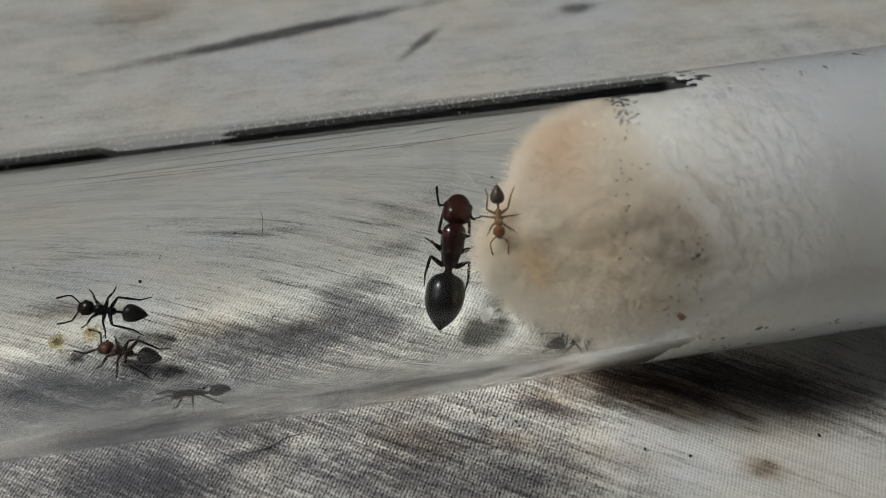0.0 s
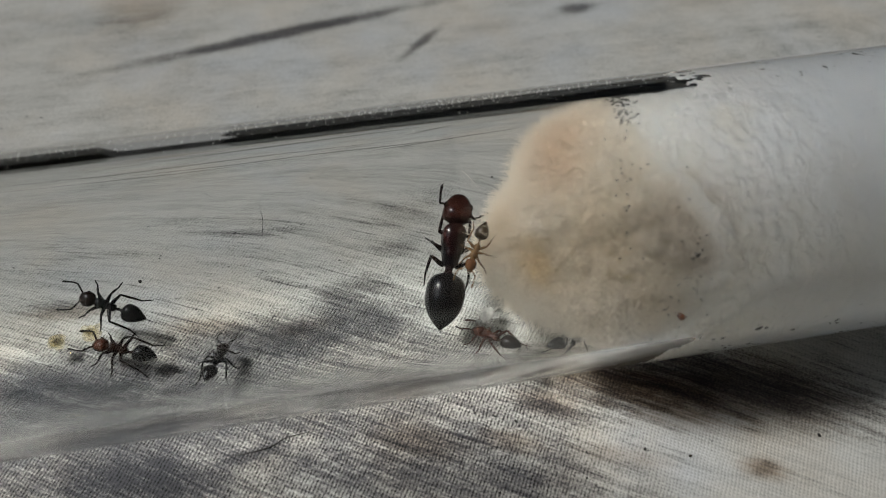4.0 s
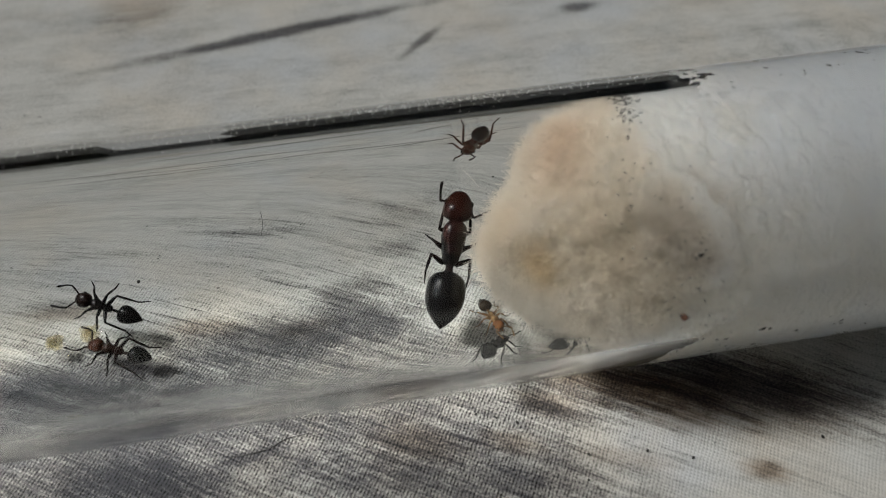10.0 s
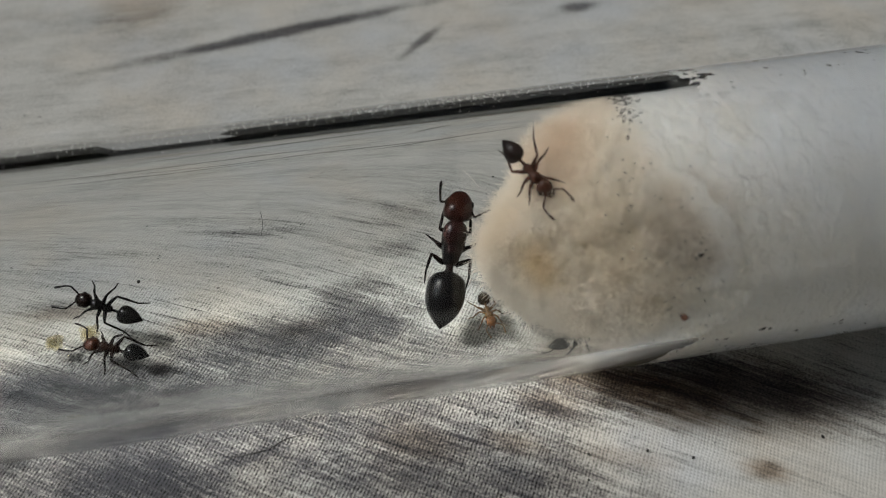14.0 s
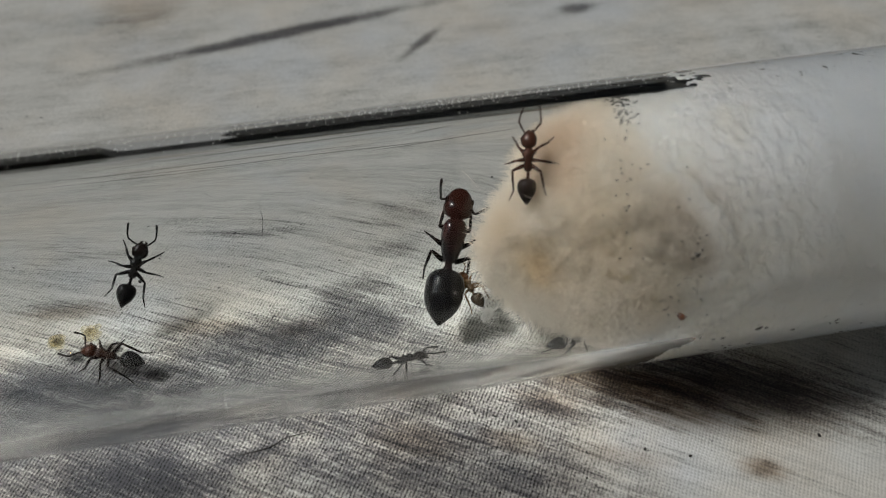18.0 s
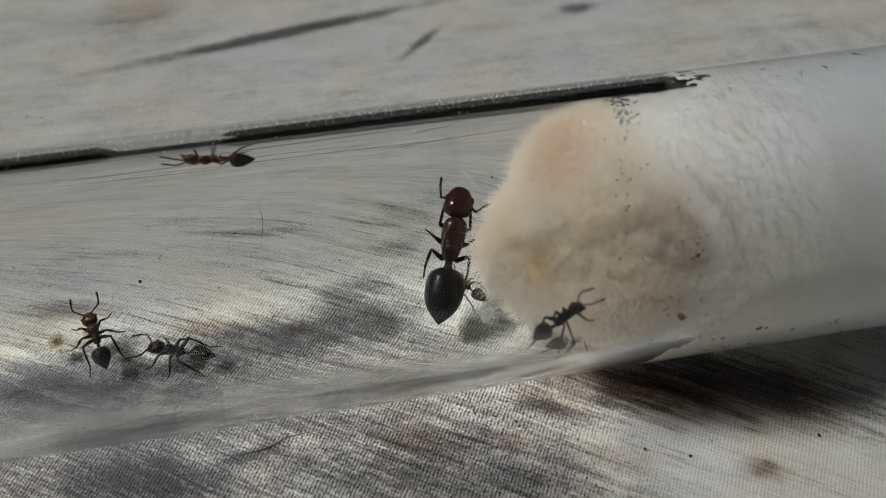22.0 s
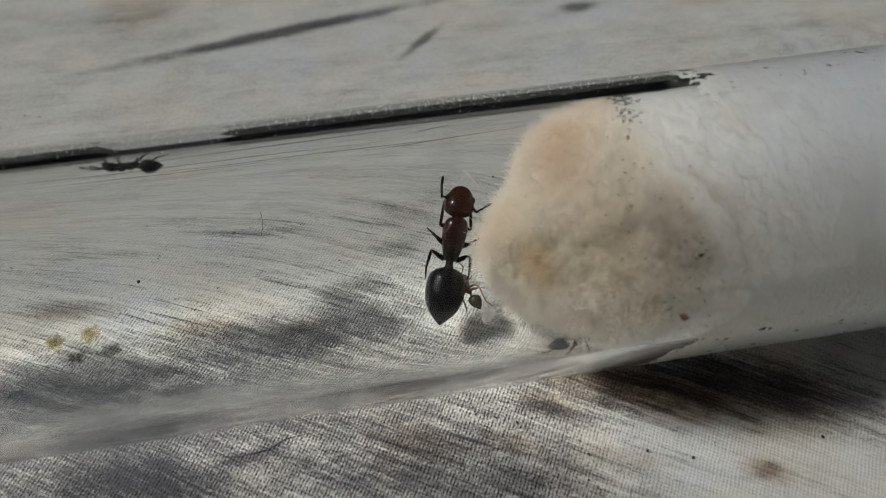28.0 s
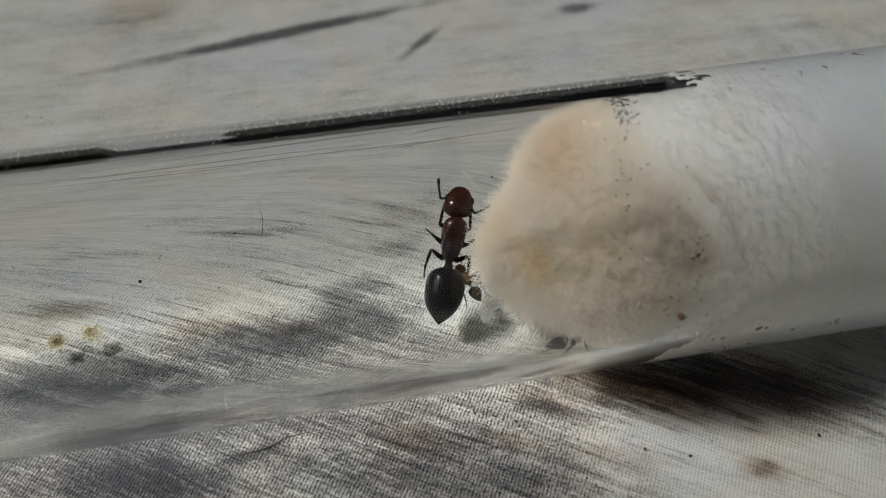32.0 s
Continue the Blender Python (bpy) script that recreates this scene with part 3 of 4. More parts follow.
        for i in range(steps + 1):
            side = d.cross(Vector((0.3, 0.5, 0.8))).normalized() * rad0
            up = d.cross(side).normalized() * rad0
            for q in (side, -0.5 * side + 0.87 * up, -0.5 * side - 0.87 * up):
                c = p + q
                rr = math.hypot(c.y, c.z)
                if rr > 6.97:
                    c = Vector((c.x, c.y * 6.97 / rr, c.z * 6.97 / rr))
                fv.append(tuple(c))
            p = p + d * (length / steps)
            d = (d + curl * 0.35).normalized()
            if curly:
                curl = curl + Vector((rnd.gauss(0, 0.9), rnd.gauss(0, 0.9), rnd.gauss(0, 0.9)))
        for i in range(steps):
            for k in range(3):
                a, b = base + i * 3, base + (i + 1) * 3
                ff.append((a + k, a + (k + 1) % 3, b + (k + 1) % 3, b + k))
    fib = part("loose_fibres", mesh_of("loose_fibres", fv, ff, M_FIBRE), plug, "fine loose cotton fibres")
    tagged(fib, kind="stuff")
    return plug


# ---- ants ----
def egg(u, front=0.5, sharp=1.0):
    """Rounded outline with its widest place at u = front."""
    t = u / front if u < front else (1 - u) / (1 - front)
    return math.sqrt(max(0.0, 1 - (1 - t) ** 2)) ** sharp


def leg_points(k, s, hip, span, close=False):
    """Knee, ankle and toe of leg k (0 fore, 1 mid, 2 hind) on side s, relative to the hip."""
    if close:
        knee = Vector(((-0.05, 0.34 * s, 0.3), (0.34, 0.62 * s, 0.25), (0.42, 0.78 * s, 0.3))[k])
        ankle = Vector(((1.4, 0.24 * s, -0.4), (0.62, 0.80 * s, -0.5), (-0.5, 0.92 * s, -0.6))[k])
        toe = Vector(((2.0, 0.10 * s, -0.98), (0.92, 1.12 * s, -0.98), (-1.2, 0.86 * s, -0.98))[k])
        return knee, ankle, toe
    f = Vector(((0.66, 0.72 * s, 0), (-0.12, 0.98 * s, 0), (-0.95, 0.72 * s, 0))[k]) * span
    if k == 2:
        f = Vector((-1.04, 0.56 * s, 0)) * span
    knee = f * 0.42 + Vector((0, 0, 0.16 * span)) if k < 2 else Vector((-0.22, 0.40 * s, 0.2)) * span
    ankle = f * 0.80 + Vector((0, 0, -hip + 0.10 * span))
    toe = f * 1.08 + Vector((0.05 * span * (1 - k), 0, -hip + 0.02))
    return knee, ankle, toe


def ant(name, label, size, mats, group="", big=False, category="ant", feel=(30, 30)):
    """An ant along +x, feet on z = 0; size is its length in mm, feel the spread of its two antennae."""
    k = size / (8.41 if big else 4.46)
    m_head, m_body, m_gaster, m_leg = mats
    a = tagged(new(name), label, category, group)
    if big:
        hz, hip, span = 1.25, 1.0, 1.75
        head = (1.98, 1.84, 1.4, 2.96)
        gast = (3.5, 2.3, 2.0, -2.86)
    else:
        hz, hip, span = 0.78, 0.66, 1.7
        head = (1.04, 1.06, 0.78, 1.42)
        gast = (1.66, 1.2, 1.0, -1.70)

    def at(x, y, z, rz=0, ry=0):
        return pose(x * k * MM, y * k * MM, z * k * MM, 0, ry, rz)

    def put(nm, vf, mat, parent, m, lab=""):
        v, f = vf
        return part(nm, mesh_of(nm, [tuple(c * k for c in p) for p in v], f, mat), parent, lab, m)

    L, W, H, X = head
    hd = put("head", spun(L, W, H, (lambda u: egg(u, 0.34, 0.6) * (1 - 0.22 * u * u)) if big else (lambda u: 0.98 * egg(u, 0.42, 0.72) * (1 - 0.12 * u))), m_head, a, at(X, 0, hz, 0, 16 if big else 12))
    hx, hh = X + (0.2 if big else 0.34) * L, hz - 0.02
    for s, spread in ((1, feel[0]), (-1, feel[1])):
        put("eye", spun(0.24 * L, 0.12 * L, 0.22 * L, lambda u: egg(u)), M_EYE, hd, at(0.02 * L, s * (0.41 if big else 0.435) * W, 0.14 * H))
        put("mandible", tube_along([(0, 0, 0), (0.14 * L, -0.02 * s, -0.02), (0.22 * L, -0.12 * L * s, -0.03)], [0.09 * L, 0.075 * L, 0.02 * L]), m_head, hd, at((0.34 if big else 0.42) * L, s * 0.17 * W, -0.2 * H))
        if big:
            base, elbow, tip = ((2.9, 0.42, 0.35), (2.86, 1.14, 0.5), (4.2, 1.42, 0.1)) if s > 0 else ((2.65, -0.55, 0.3), (2.3, -0.98, 0.4), (3.0, -1.9, 0.05))
            base, elbow, tip = Vector(base), Vector(elbow), Vector(tip)
            bow = Vector((0.03, 0.06 * s, 0.08))
            an = put("antenna", tube_along([base - base, (elbow - base) * 0.5 + bow, elbow - base], [0.06, 0.07, 0.085]), m_leg, a, at(base.x, base.y, hz + base.z))
            put("funiculus", tube_along([base - base, (tip - elbow) * 0.1, (tip - elbow) * 0.5 + bow, (tip - elbow) * 0.85 + bow * 0.5, tip - elbow], [0.055, 0.07, 0.075, 0.1, 0.05]), m_leg, an, at(*(elbow - base)))
            continue
        z = 1.0
        an = put("antenna", tube_along([(0, 0, 0), (0.30 * L * z, 0.04 * L * s, 0.12 * L), (0.72 * L * z, 0.02 * L * s, 0.10 * L)], [0.045 * L, 0.055 * L, 0.06 * L]), m_leg, a, at(hx, s * 0.2 * W, hh + 0.1 * H, s * (spread + 15)))
        put("funiculus", tube_along([(0, 0, 0), (0.28 * L * z, 0.0, -0.02), (0.56 * L * z, -0.05 * L * s, -0.08), (0.86 * L * z, -0.12 * L * s, -0.16), (0.96 * L * z, -0.15 * L * s, -0.17)], [0.05 * L, 0.05 * L, 0.06 * L, 0.08 * L, 0.035 * L]), m_leg, an, at(0.72 * L * z, 0.02 * L * s, 0.10 * L, -s * 42))
    if big:
        put("mesosoma", blob([(-1.36, 0.08, 0.14, -0.14), (-1.3, 0.32, 0.36, -0.08), (-1.1, 0.45, 0.50, -0.04), (-0.8, 0.53, 0.60, 0.0), (-0.4, 0.63, 0.68, 0.03), (0.0, 0.70, 0.74, 0.05), (0.4, 0.74, 0.76, 0.05), (0.8, 0.72, 0.72, 0.02), (1.1, 0.62, 0.60, -0.03), (1.3, 0.42, 0.42, -0.08), (1.4, 0.18, 0.2, -0.12)]), m_gaster, a, at(0.6, 0, hz))
        put("scutum", spun(1.62, 1.42, 0.96, lambda u: egg(u, 0.58, 0.66)), m_body, a, at(1.08, 0, hz + 0.5))
        put("scutellum", spun(0.5, 0.74, 0.4, lambda u: egg(u, 0.5, 0.8)), m_body, a, at(0.06, 0, hz + 0.58))
        pet = [(-0.82, hz + 0.02, 0.46), (-1.14, hz + 0.02, 0.54)]
    else:
        put("mesosoma", blob([(-0.74, 0.08, 0.1, -0.05), (-0.68, 0.21, 0.22, -0.03), (-0.42, 0.31, 0.31, 0.02), (-0.12, 0.22, 0.24, -0.02), (0.02, 0.26, 0.27, 0.02), (0.22, 0.37, 0.34, 0.07), (0.45, 0.38, 0.33, 0.06), (0.64, 0.24, 0.22, 0.0), (0.78, 0.12, 0.12, -0.02)]), m_body, a, at(0.25, 0, hz))
        pet = [(-0.62, hz - 0.08, 0.22), (-0.86, hz - 0.04, 0.24)]
    for nm, (px, pz, w) in zip(("petiole", "postpetiole"), pet):
        put(nm, spun(w * 1.3, w, w * 1.1, lambda u: egg(u)), m_body, a, at(px, 0, pz))
    L, W, H, X = gast
    if big:
        shape = lambda u: 1 - (1 - u / 0.60) ** 2.3 if u < 0.60 else max(0.0, 1 - ((u - 0.60) / 0.40) ** 3.4) ** 0.5
    else:
        shape = lambda u: 1 - (1 - u / 0.66) ** 1.7 if u < 0.66 else max(0.0, 1 - ((u - 0.66) / 0.34) ** 3.0) ** 0.5
    gs = put("gaster", spun(L, W, H, shape, 23, 0.05, 24), m_gaster, a, at(X, 0, hz + 0.06 * size / 4))
    for u in (0.35, 0.55, 0.76) if big else (0.45, 0.7):
        rim = []
        for du, grow in ((-0.03, 0.985), (-0.004, 1.006), (0.0, 1.004), (0.03, 0.99)):
            r, zc = shape(u + du), 0.2 * (u + du) * (1 - u - du)
            rim.append(((u + du - 0.5) * L, W / 2 * r * grow, H / 2 * r * grow, zc))
        put("tergite_rim", blob(rim, 24), m_gaster, gs, at(0, 0, 0))
    hips = ((1.4, 0.3, -0.62) if big else (0.52, 0.24, -0.05))
    fat = 1.95 if big else 1.6
    for j in range(3):
        for s in (1, -1):
            knee, ankle, toe = leg_points(j, s, hip, span * (1.12 if j == 2 else 0.9), big)
            lg = put("leg", tube_along([(0, 0, 0), knee * 0.3 + Vector((0, 0, 0.03)), knee * 0.7 + Vector((0, 0, 0.03)), knee], [0.07 * fat, 0.085 * fat, 0.065 * fat, 0.04 * fat]), m_leg, a, at(hips[j], s * ((0.56, 0.5, 0.36)[j] if big else 0.15), hip))
            put("tibia", tube_along([knee, knee * 0.55 + ankle * 0.45 + Vector((0, 0, 0.02 * span)), ankle], [0.042 * fat, 0.052 * fat, 0.036 * fat]), m_leg, lg, at(0, 0, 0))
            put("tarsus", tube_along([ankle, ankle * 0.45 + toe * 0.55, toe], [0.034 * fat, 0.028 * fat, 0.018 * fat]), m_leg, lg, at(0, 0, 0))
    return a


# ---- the things ----
room()
tablecloth()
test_tube()
cotton_plug()

QUEEN = (M_RED, M_DEEPRED, M_BLACK, M_DARK)
CALLOW = (M_AMBER, M_HONEY, M_OLIVE, M_HONEY)
COLONY = "ants in the test tube"
ants = {
    "queen": ant("queen_ant", "large queen ant with red-brown head and glossy black gaster", 8.55, QUEEN, COLONY, True, feel=(62, 62)),
    "worker_a": ant("worker_ant", "black worker ant with heart-shaped gaster tending the larvae", 4.2, (M_DARK, M_BLACK, M_BLACK, M_BLACK), COLONY, feel=(55, 20)),
    "worker_b": ant("worker_ant", "worker ant with red-brown head standing over the pale larvae", 4.1, (M_BROWN, M_DIM, M_BLACK, M_DARK), COLONY, feel=(30, 45)),
    "worker_c": ant("worker_ant", "dark worker ant roaming along the glass", 3.35, (M_DARK, M_BLACK, M_BLACK, M_BLACK), COLONY),
    "worker_d": ant("worker_ant", "reddish worker ant climbing from the glass onto the cotton", 3.8, (M_BROWN, M_BROWN, M_DARK, M_BROWN), COLONY),
    "callow": ant("worker_ant", "small pale honey-coloured young worker beside the queen", 2.9, CALLOW, COLONY),
    "resting": ant("worker_ant", "dull brown worker resting under the edge of the cotton", 3.4, (M_BROWN, M_DARK, M_BLACK, M_DARK), COLONY),
}


# ---- small things ----
def lump(name, mat, a, b, c, seed, bumpy=0.18, cuts=2):
    """An uneven little lump with half sizes a, b, c (mm)."""
    bm = bmesh.new()
    bmesh.ops.create_icosphere(bm, subdivisions=cuts, radius=1.0)
    off = Vector((seed * 3.7, seed * 1.3, seed * 2.1))
    verts, faces = [], []
    for v in bm.verts:
        r = 1 + bumpy * noise.noise(v.co * 1.6 + off) + 0.5 * bumpy * noise.noise(v.co * 4 + off)
        verts.append((v.co.x * a * r, v.co.y * b * r, v.co.z * c * r))
    for f in bm.faces:
        faces.append(tuple(v.index for v in f.verts))
    bm.free()
    return mesh_of(name, verts, faces, mat)


def on_glass(x, th, lift=0.0, turn=0.0, r=R_IN):
    """A pose on the tube's inner wall: x in mm, th degrees round from the lowest line towards the back."""
    a = radians(th)
    q = r - lift
    n = Vector((0, -math.sin(a), math.cos(a)))
    t = Vector((0, math.cos(a), math.sin(a)))
    u = Vector((1, 0, 0)) * math.cos(radians(turn)) + t * math.sin(radians(turn))
    w = n.cross(u)
    m = Matrix((u, w, n)).transposed().to_4x4()
    m.translation = Vector((x, q * math.sin(a), R_OUT - q * math.cos(a))) * MM
    return m


def larva(x, th, a, b, turn, seed):
    body = tagged(new("larva", mesh_of("larva", *spun(2 * a, 2 * b, 1.8 * b, lambda u: egg(u, 0.45, 0.8) * (1 + 0.05 * math.sin(u * 40)), 19, 0.25 * b, 14), M_BROOD)), "tiny pale yellow ant larva lying on the glass", "larva", "brood of the ants")
    body.matrix_basis = on_glass(x, th, 0.85 * b, turn)
    return body


rnd = random.Random(11)
for cx, cth, count in ((-17.0, 16.0, 9), (-15.0, 18.5, 8)):
    for i in range(count):
        w = 2 * math.pi * i / count
        r = 0.08 if i == 0 else rnd.uniform(0.16, 0.42)
        larva(cx + r * 1.1 * math.cos(w), cth + r * 7 * math.sin(w), rnd.uniform(0.28, 0.38), rnd.uniform(0.19, 0.25), rnd.uniform(0, 180), i)


def strand(name, label, category, pts, radius, mat):
    """A thin curved thread through points given in mm."""
    p = [Vector(q) for q in pts]
    fine = []
    for i in range(len(p) - 1):
        a, b, c, d = p[max(i - 1, 0)], p[i], p[i + 1], p[min(i + 2, len(p) - 1)]
        for j in range(6):
            t = j / 6
            fine.append(0.5 * ((2 * b) + (c - a) * t + (2 * a - 5 * b + 4 * c - d) * t * t + (3 * b - a - 3 * c + d) * t ** 3))
    fine.append(p[-1])
    n = len(fine)
    radii = [radius * min(1.0, 0.35 + 3 * min(i, n - 1 - i) / n) for i in range(n)]
    return tagged(new(name, mesh_of(name, *tube_along(fine, radii, 6), mat)), label, category)


strand("hair_strand", "short thin dark hair stuck inside the glass", "hair", [(-4.24, 6.6, 5.75), (-4.2, 6.36, 5.16), (-4.28, 6.1, 4.6), (-4.42, 5.8, 4.14)], 0.016, M_HAIR)
strand("hair_strand", "tiny dark fibre stuck inside the glass", "hair", [(-7.15, 6.88, 7.7), (-7.0, 6.9, 7.35), (-6.8, 6.86, 7.25)], 0.012, M_HAIR)
strand("dark_thread", "thin dark thread lying on the printed cloth", "thread", [(-7.6, -6.5, 0.03), (-6.5, -6.45, 0.05), (-5.3, -6.3, 0.04), (-4.2, -5.85, 0.05), (-2.6, -5.75, 0.03)], 0.028, M_HAIR)
strand("hair_strand", "pale curled fibre lying over the queen's head", "hair", [(8.6, 4.6, 7.3), (8.2, 5.3, 7.6), (7.95, 6.0, 7.5), (8.0, 6.5, 7.0)], 0.012, M_FIBRE)


def speck(label, x, y, z, size, mat, seed):
    ob = tagged(new("dirt_speck", lump("dirt_speck", mat, size, size * rnd.uniform(0.6, 0.9), size * 0.6, seed, 0.5)), label, "speck", "specks of dirt")
    ob.matrix_basis = pose(x * MM, y * MM, z * MM, rnd.uniform(0, 90), rnd.uniform(0, 90), rnd.uniform(0, 180))
    return ob


def on_wool(x, v):
    """The place on the wool's surface, in mm, at x along the tube and v across it as seen from the near side above."""
    wad = bpy.data.objects["wad"]
    here = Vector((x, UP_CAM.y * v, UP_CAM.z * v)) + TO_CAM * 20
    hit, place, _, _ = wad.ray_cast(here * MM, -TO_CAM)
    return place / MM + TO_CAM * 0.12 + Vector((0, 0, R_OUT))


bpy.context.view_layer.update()
DARK = "small black speck of waste on the cotton wool"
for i, (x, v, size) in enumerate((
    (14.13, 4.05, 0.13), (14.34, 3.99, 0.09), (14.98, 3.87, 0.14), (14.94, 4.64, 0.12), (14.50, 0.60, 0.14), (14.39, 0.45, 0.08),
    (15.21, 2.30, 0.07), (16.27, -3.98, 0.07), (16.15, -4.43, 0.06), (17.43, -2.08, 0.17), (17.26, -2.25, 0.09), (17.67, -1.89, 0.07),
    (9.33, -1.49, 0.08), (12.39, 4.77, 0.06), (12.66, 5.87, 0.05), (13.26, 2.01, 0.06), (12.87, 2.30, 0.05), (14.02, 1.26, 0.07),
    (14.07, -0.15, 0.06), (12.51, 0.81, 0.05), (14.44, 2.49, 0.09), (13.74, -2.47, 0.06), (14.18, -2.25, 0.06), (15.34, -1.99, 0.05),
    (13.50, 0.77, 0.05), (17.51, 2.09, 0.05),
)):
    speck(DARK, *on_wool(x, v), size, M_FRASS, i)
speck("rusty brown seed-like grain on the cotton wool", *on_wool(16.76, -4.93), 0.24, M_RUST, 40)
CRUMB = "tiny black crumb lying on the printed cloth"
for i, (x, y, size) in enumerate((
    (7.61, -6.62, 0.09), (8.70, -7.11, 0.11), (12.19, -9.75, 0.10), (15.47, -10.12, 0.12), (17.86, -10.96, 0.10), (25.47, -11.00, 0.12), (11.78, -11.23, 0.10), (6.88, -11.24, 0.10), (6.50, -6.20, 0.10), (-0.22, -7.48, 0.07), (11.38, -8.10, 0.07),
)):
    speck(CRUMB, x, y, size * 0.5, size, M_FRASS, 70 + i)
SPOT = "dark dirt speck stuck to the glass"
for i, (x, th) in enumerate(((-11.94, 41.6), (9.9, 73.0), (-10.6, 52.0), (3.0, 30.0), (-2.0, 60.0))):
    ob = speck(SPOT, 0, 0, 0, (0.12, 0.08, 0.05, 0.05, 0.05)[i], M_FRASS, 50 + i)
    ob.matrix_basis = on_glass(x, th, 0.04)


def scatter(name, label, spots, size, mat, seed, parent, wall=R_IN):
    """Many irregular flat flakes on the inner wall: spots of (x, th, spread x, spread th, count)."""
    r = random.Random(seed)
    verts, faces = [], []
    for sx, sth, dx, dth, count in spots:
        for _ in range(count):
            m = on_glass(r.gauss(sx, dx), r.gauss(sth, dth), 0.015 + 0.01 * r.random() if wall == R_IN else -0.024, r.uniform(-25, 25), wall)
            m.translation.z -= R_OUT * MM
            b = len(verts)
            k = 7
            s = size * r.uniform(0.3, 1.0)
            for zz in (0.0, 0.02):
                for i in range(k):
                    w = 2 * math.pi * i / k
                    q = r.uniform(0.4, 1.1)
                    p = m @ (Vector((s * 1.7 * q * math.cos(w), s * 0.55 * q * math.sin(w), zz)) * MM)
                    verts.append(tuple(p / MM))
            faces.append(tuple(b + k + i for i in range(k)))
            faces.append(tuple(b + i for i in reversed(range(k))))
            for i in range(k):
                faces.append((b + i, b + (i + 1) % k, b + k + (i + 1) % k, b + k + i))
    ob = part(name, mesh_of(name, verts, faces, mat, False), parent, label)
    return tagged(ob, kind="stuff")


plug = bpy.data.objects["cotton_plug"]
# flakes of mould, and dark flakes painting the glass's dark reflection at gaps
scatter("mould_and_gaps", "black mould flakes and painted dark gaps between cotton and glass", [
    (15.4, 160, 0.35, 4, 60), (15.2, 172, 0.3, 4, 34), (18.2, 138, 0.6, 3, 60), (18.6, 150, 0.8, 5, 70), (21.0, 150, 1.0, 4, 40), (22.8, 139, 0.9, 2, 30),
    (19.4, -62, 0.6, 3, 40), (17.6, -64, 0.8, 3, 40), (27.6, -60, 0.8, 2, 40), (14.6, -66, 0.9, 4, 50),
], 0.10, M_FRASS, 3, plug)
scatter("fine_frass", "fine dark crumbs over the stained cotton", [
    (15.2, -155, 0.8, 9, 14), (16.5, -115, 1.3, 12, 22), (17.8, -122, 0.8, 6, 16), (14.0, -130, 1.2, 14, 18), (16.8, -95, 0.8, 8, 20), (15.0, -100, 1.6, 14, 16),
], 0.065, M_FRASS, 5, plug)
tube = bpy.data.objects["test_tube"]
# dark strands laid along the glass in place of its refraction lines
for line in (((-10.95, 108.2), (-5.6, 106.2), (-0.4, 106.6), (3.5, 105.7), (7.47, 105.1)), ((2.2, 103.0), (5.0, 104.0), (7.4, 105.6), (12.4, 108.0)), ((-18.5, 115.0), (-11.6, 111.2), (-3.9, 111.8), (4.0, 110.5)), ((-18.5, 108.0), (-8.7, 104.6), (-2.0, 104.4))):
    pts = [on_glass(x, th, 0.012).translation / MM - Vector((0, 0, R_OUT)) for x, th in line]
    part("refraction_line", mesh_of("refraction_line", *tube_along(pts, [0.005] + [0.016] * (len(pts) - 2) + [0.005], 5), M_FRASS), tube, "thin dark strand in place of a refraction line in the glass")
scatter("dust", "fine pale dust inside the glass", [
    (8.0, 118, 9.0, 7, 150), (-2.0, 70, 12.0, 30, 60), (4.0, -40, 12.0, 14, 60),
], 0.035, M_DUST, 9, tube)

scatter("outer_dust", "fine pale dust on the outer glass", [
    (6.0, 152, 8.0, 4, 420), (-14.0, 157, 5.0, 4, 120), (-2.0, 165, 9.0, 12, 50),
], 0.03, M_LINT, 15, tube, R_OUT)


def rim_card():
    """A pale card added past the table's far edge, to lighten the glass's dark rim."""
    verts, faces = [], []
    for zz in (0.12, 0.32):
        for i in range(8):
            y = 39.6 + 12 * i
            for x in (-18.1 - 0.224 * (y - 37), -8.5 - 0.108 * (y - 37)):
                x += (0.05 if x < -8.5 - 0.105 * (y - 37) - 0.1 else -0.04) * (y - 60)
                verts.append((x, y + 0.4 * math.sin(x), zz + 0.0016 * (y - 39.6) ** 1.2))
    for b in (0, 16):
        for i in range(7):
            q = (b + 2 * i, b + 2 * i + 1, b + 2 * i + 3, b + 2 * i + 2)
            faces.append(q if b else q[::-1])
    for i in range(7):
        faces.append((2 * i, 2 * i + 2, 18 + 2 * i, 16 + 2 * i))
        faces.append((2 * i + 3, 2 * i + 1, 17 + 2 * i, 19 + 2 * i))
    faces += [(1, 0, 16, 17), (14, 15, 31, 30)]
    tagged(new("rim_card", mesh_of("rim_card", verts, faces, M_CARD, False)), "added pale card past the far hem, lightening the glass's rim", "paper")


rim_card()


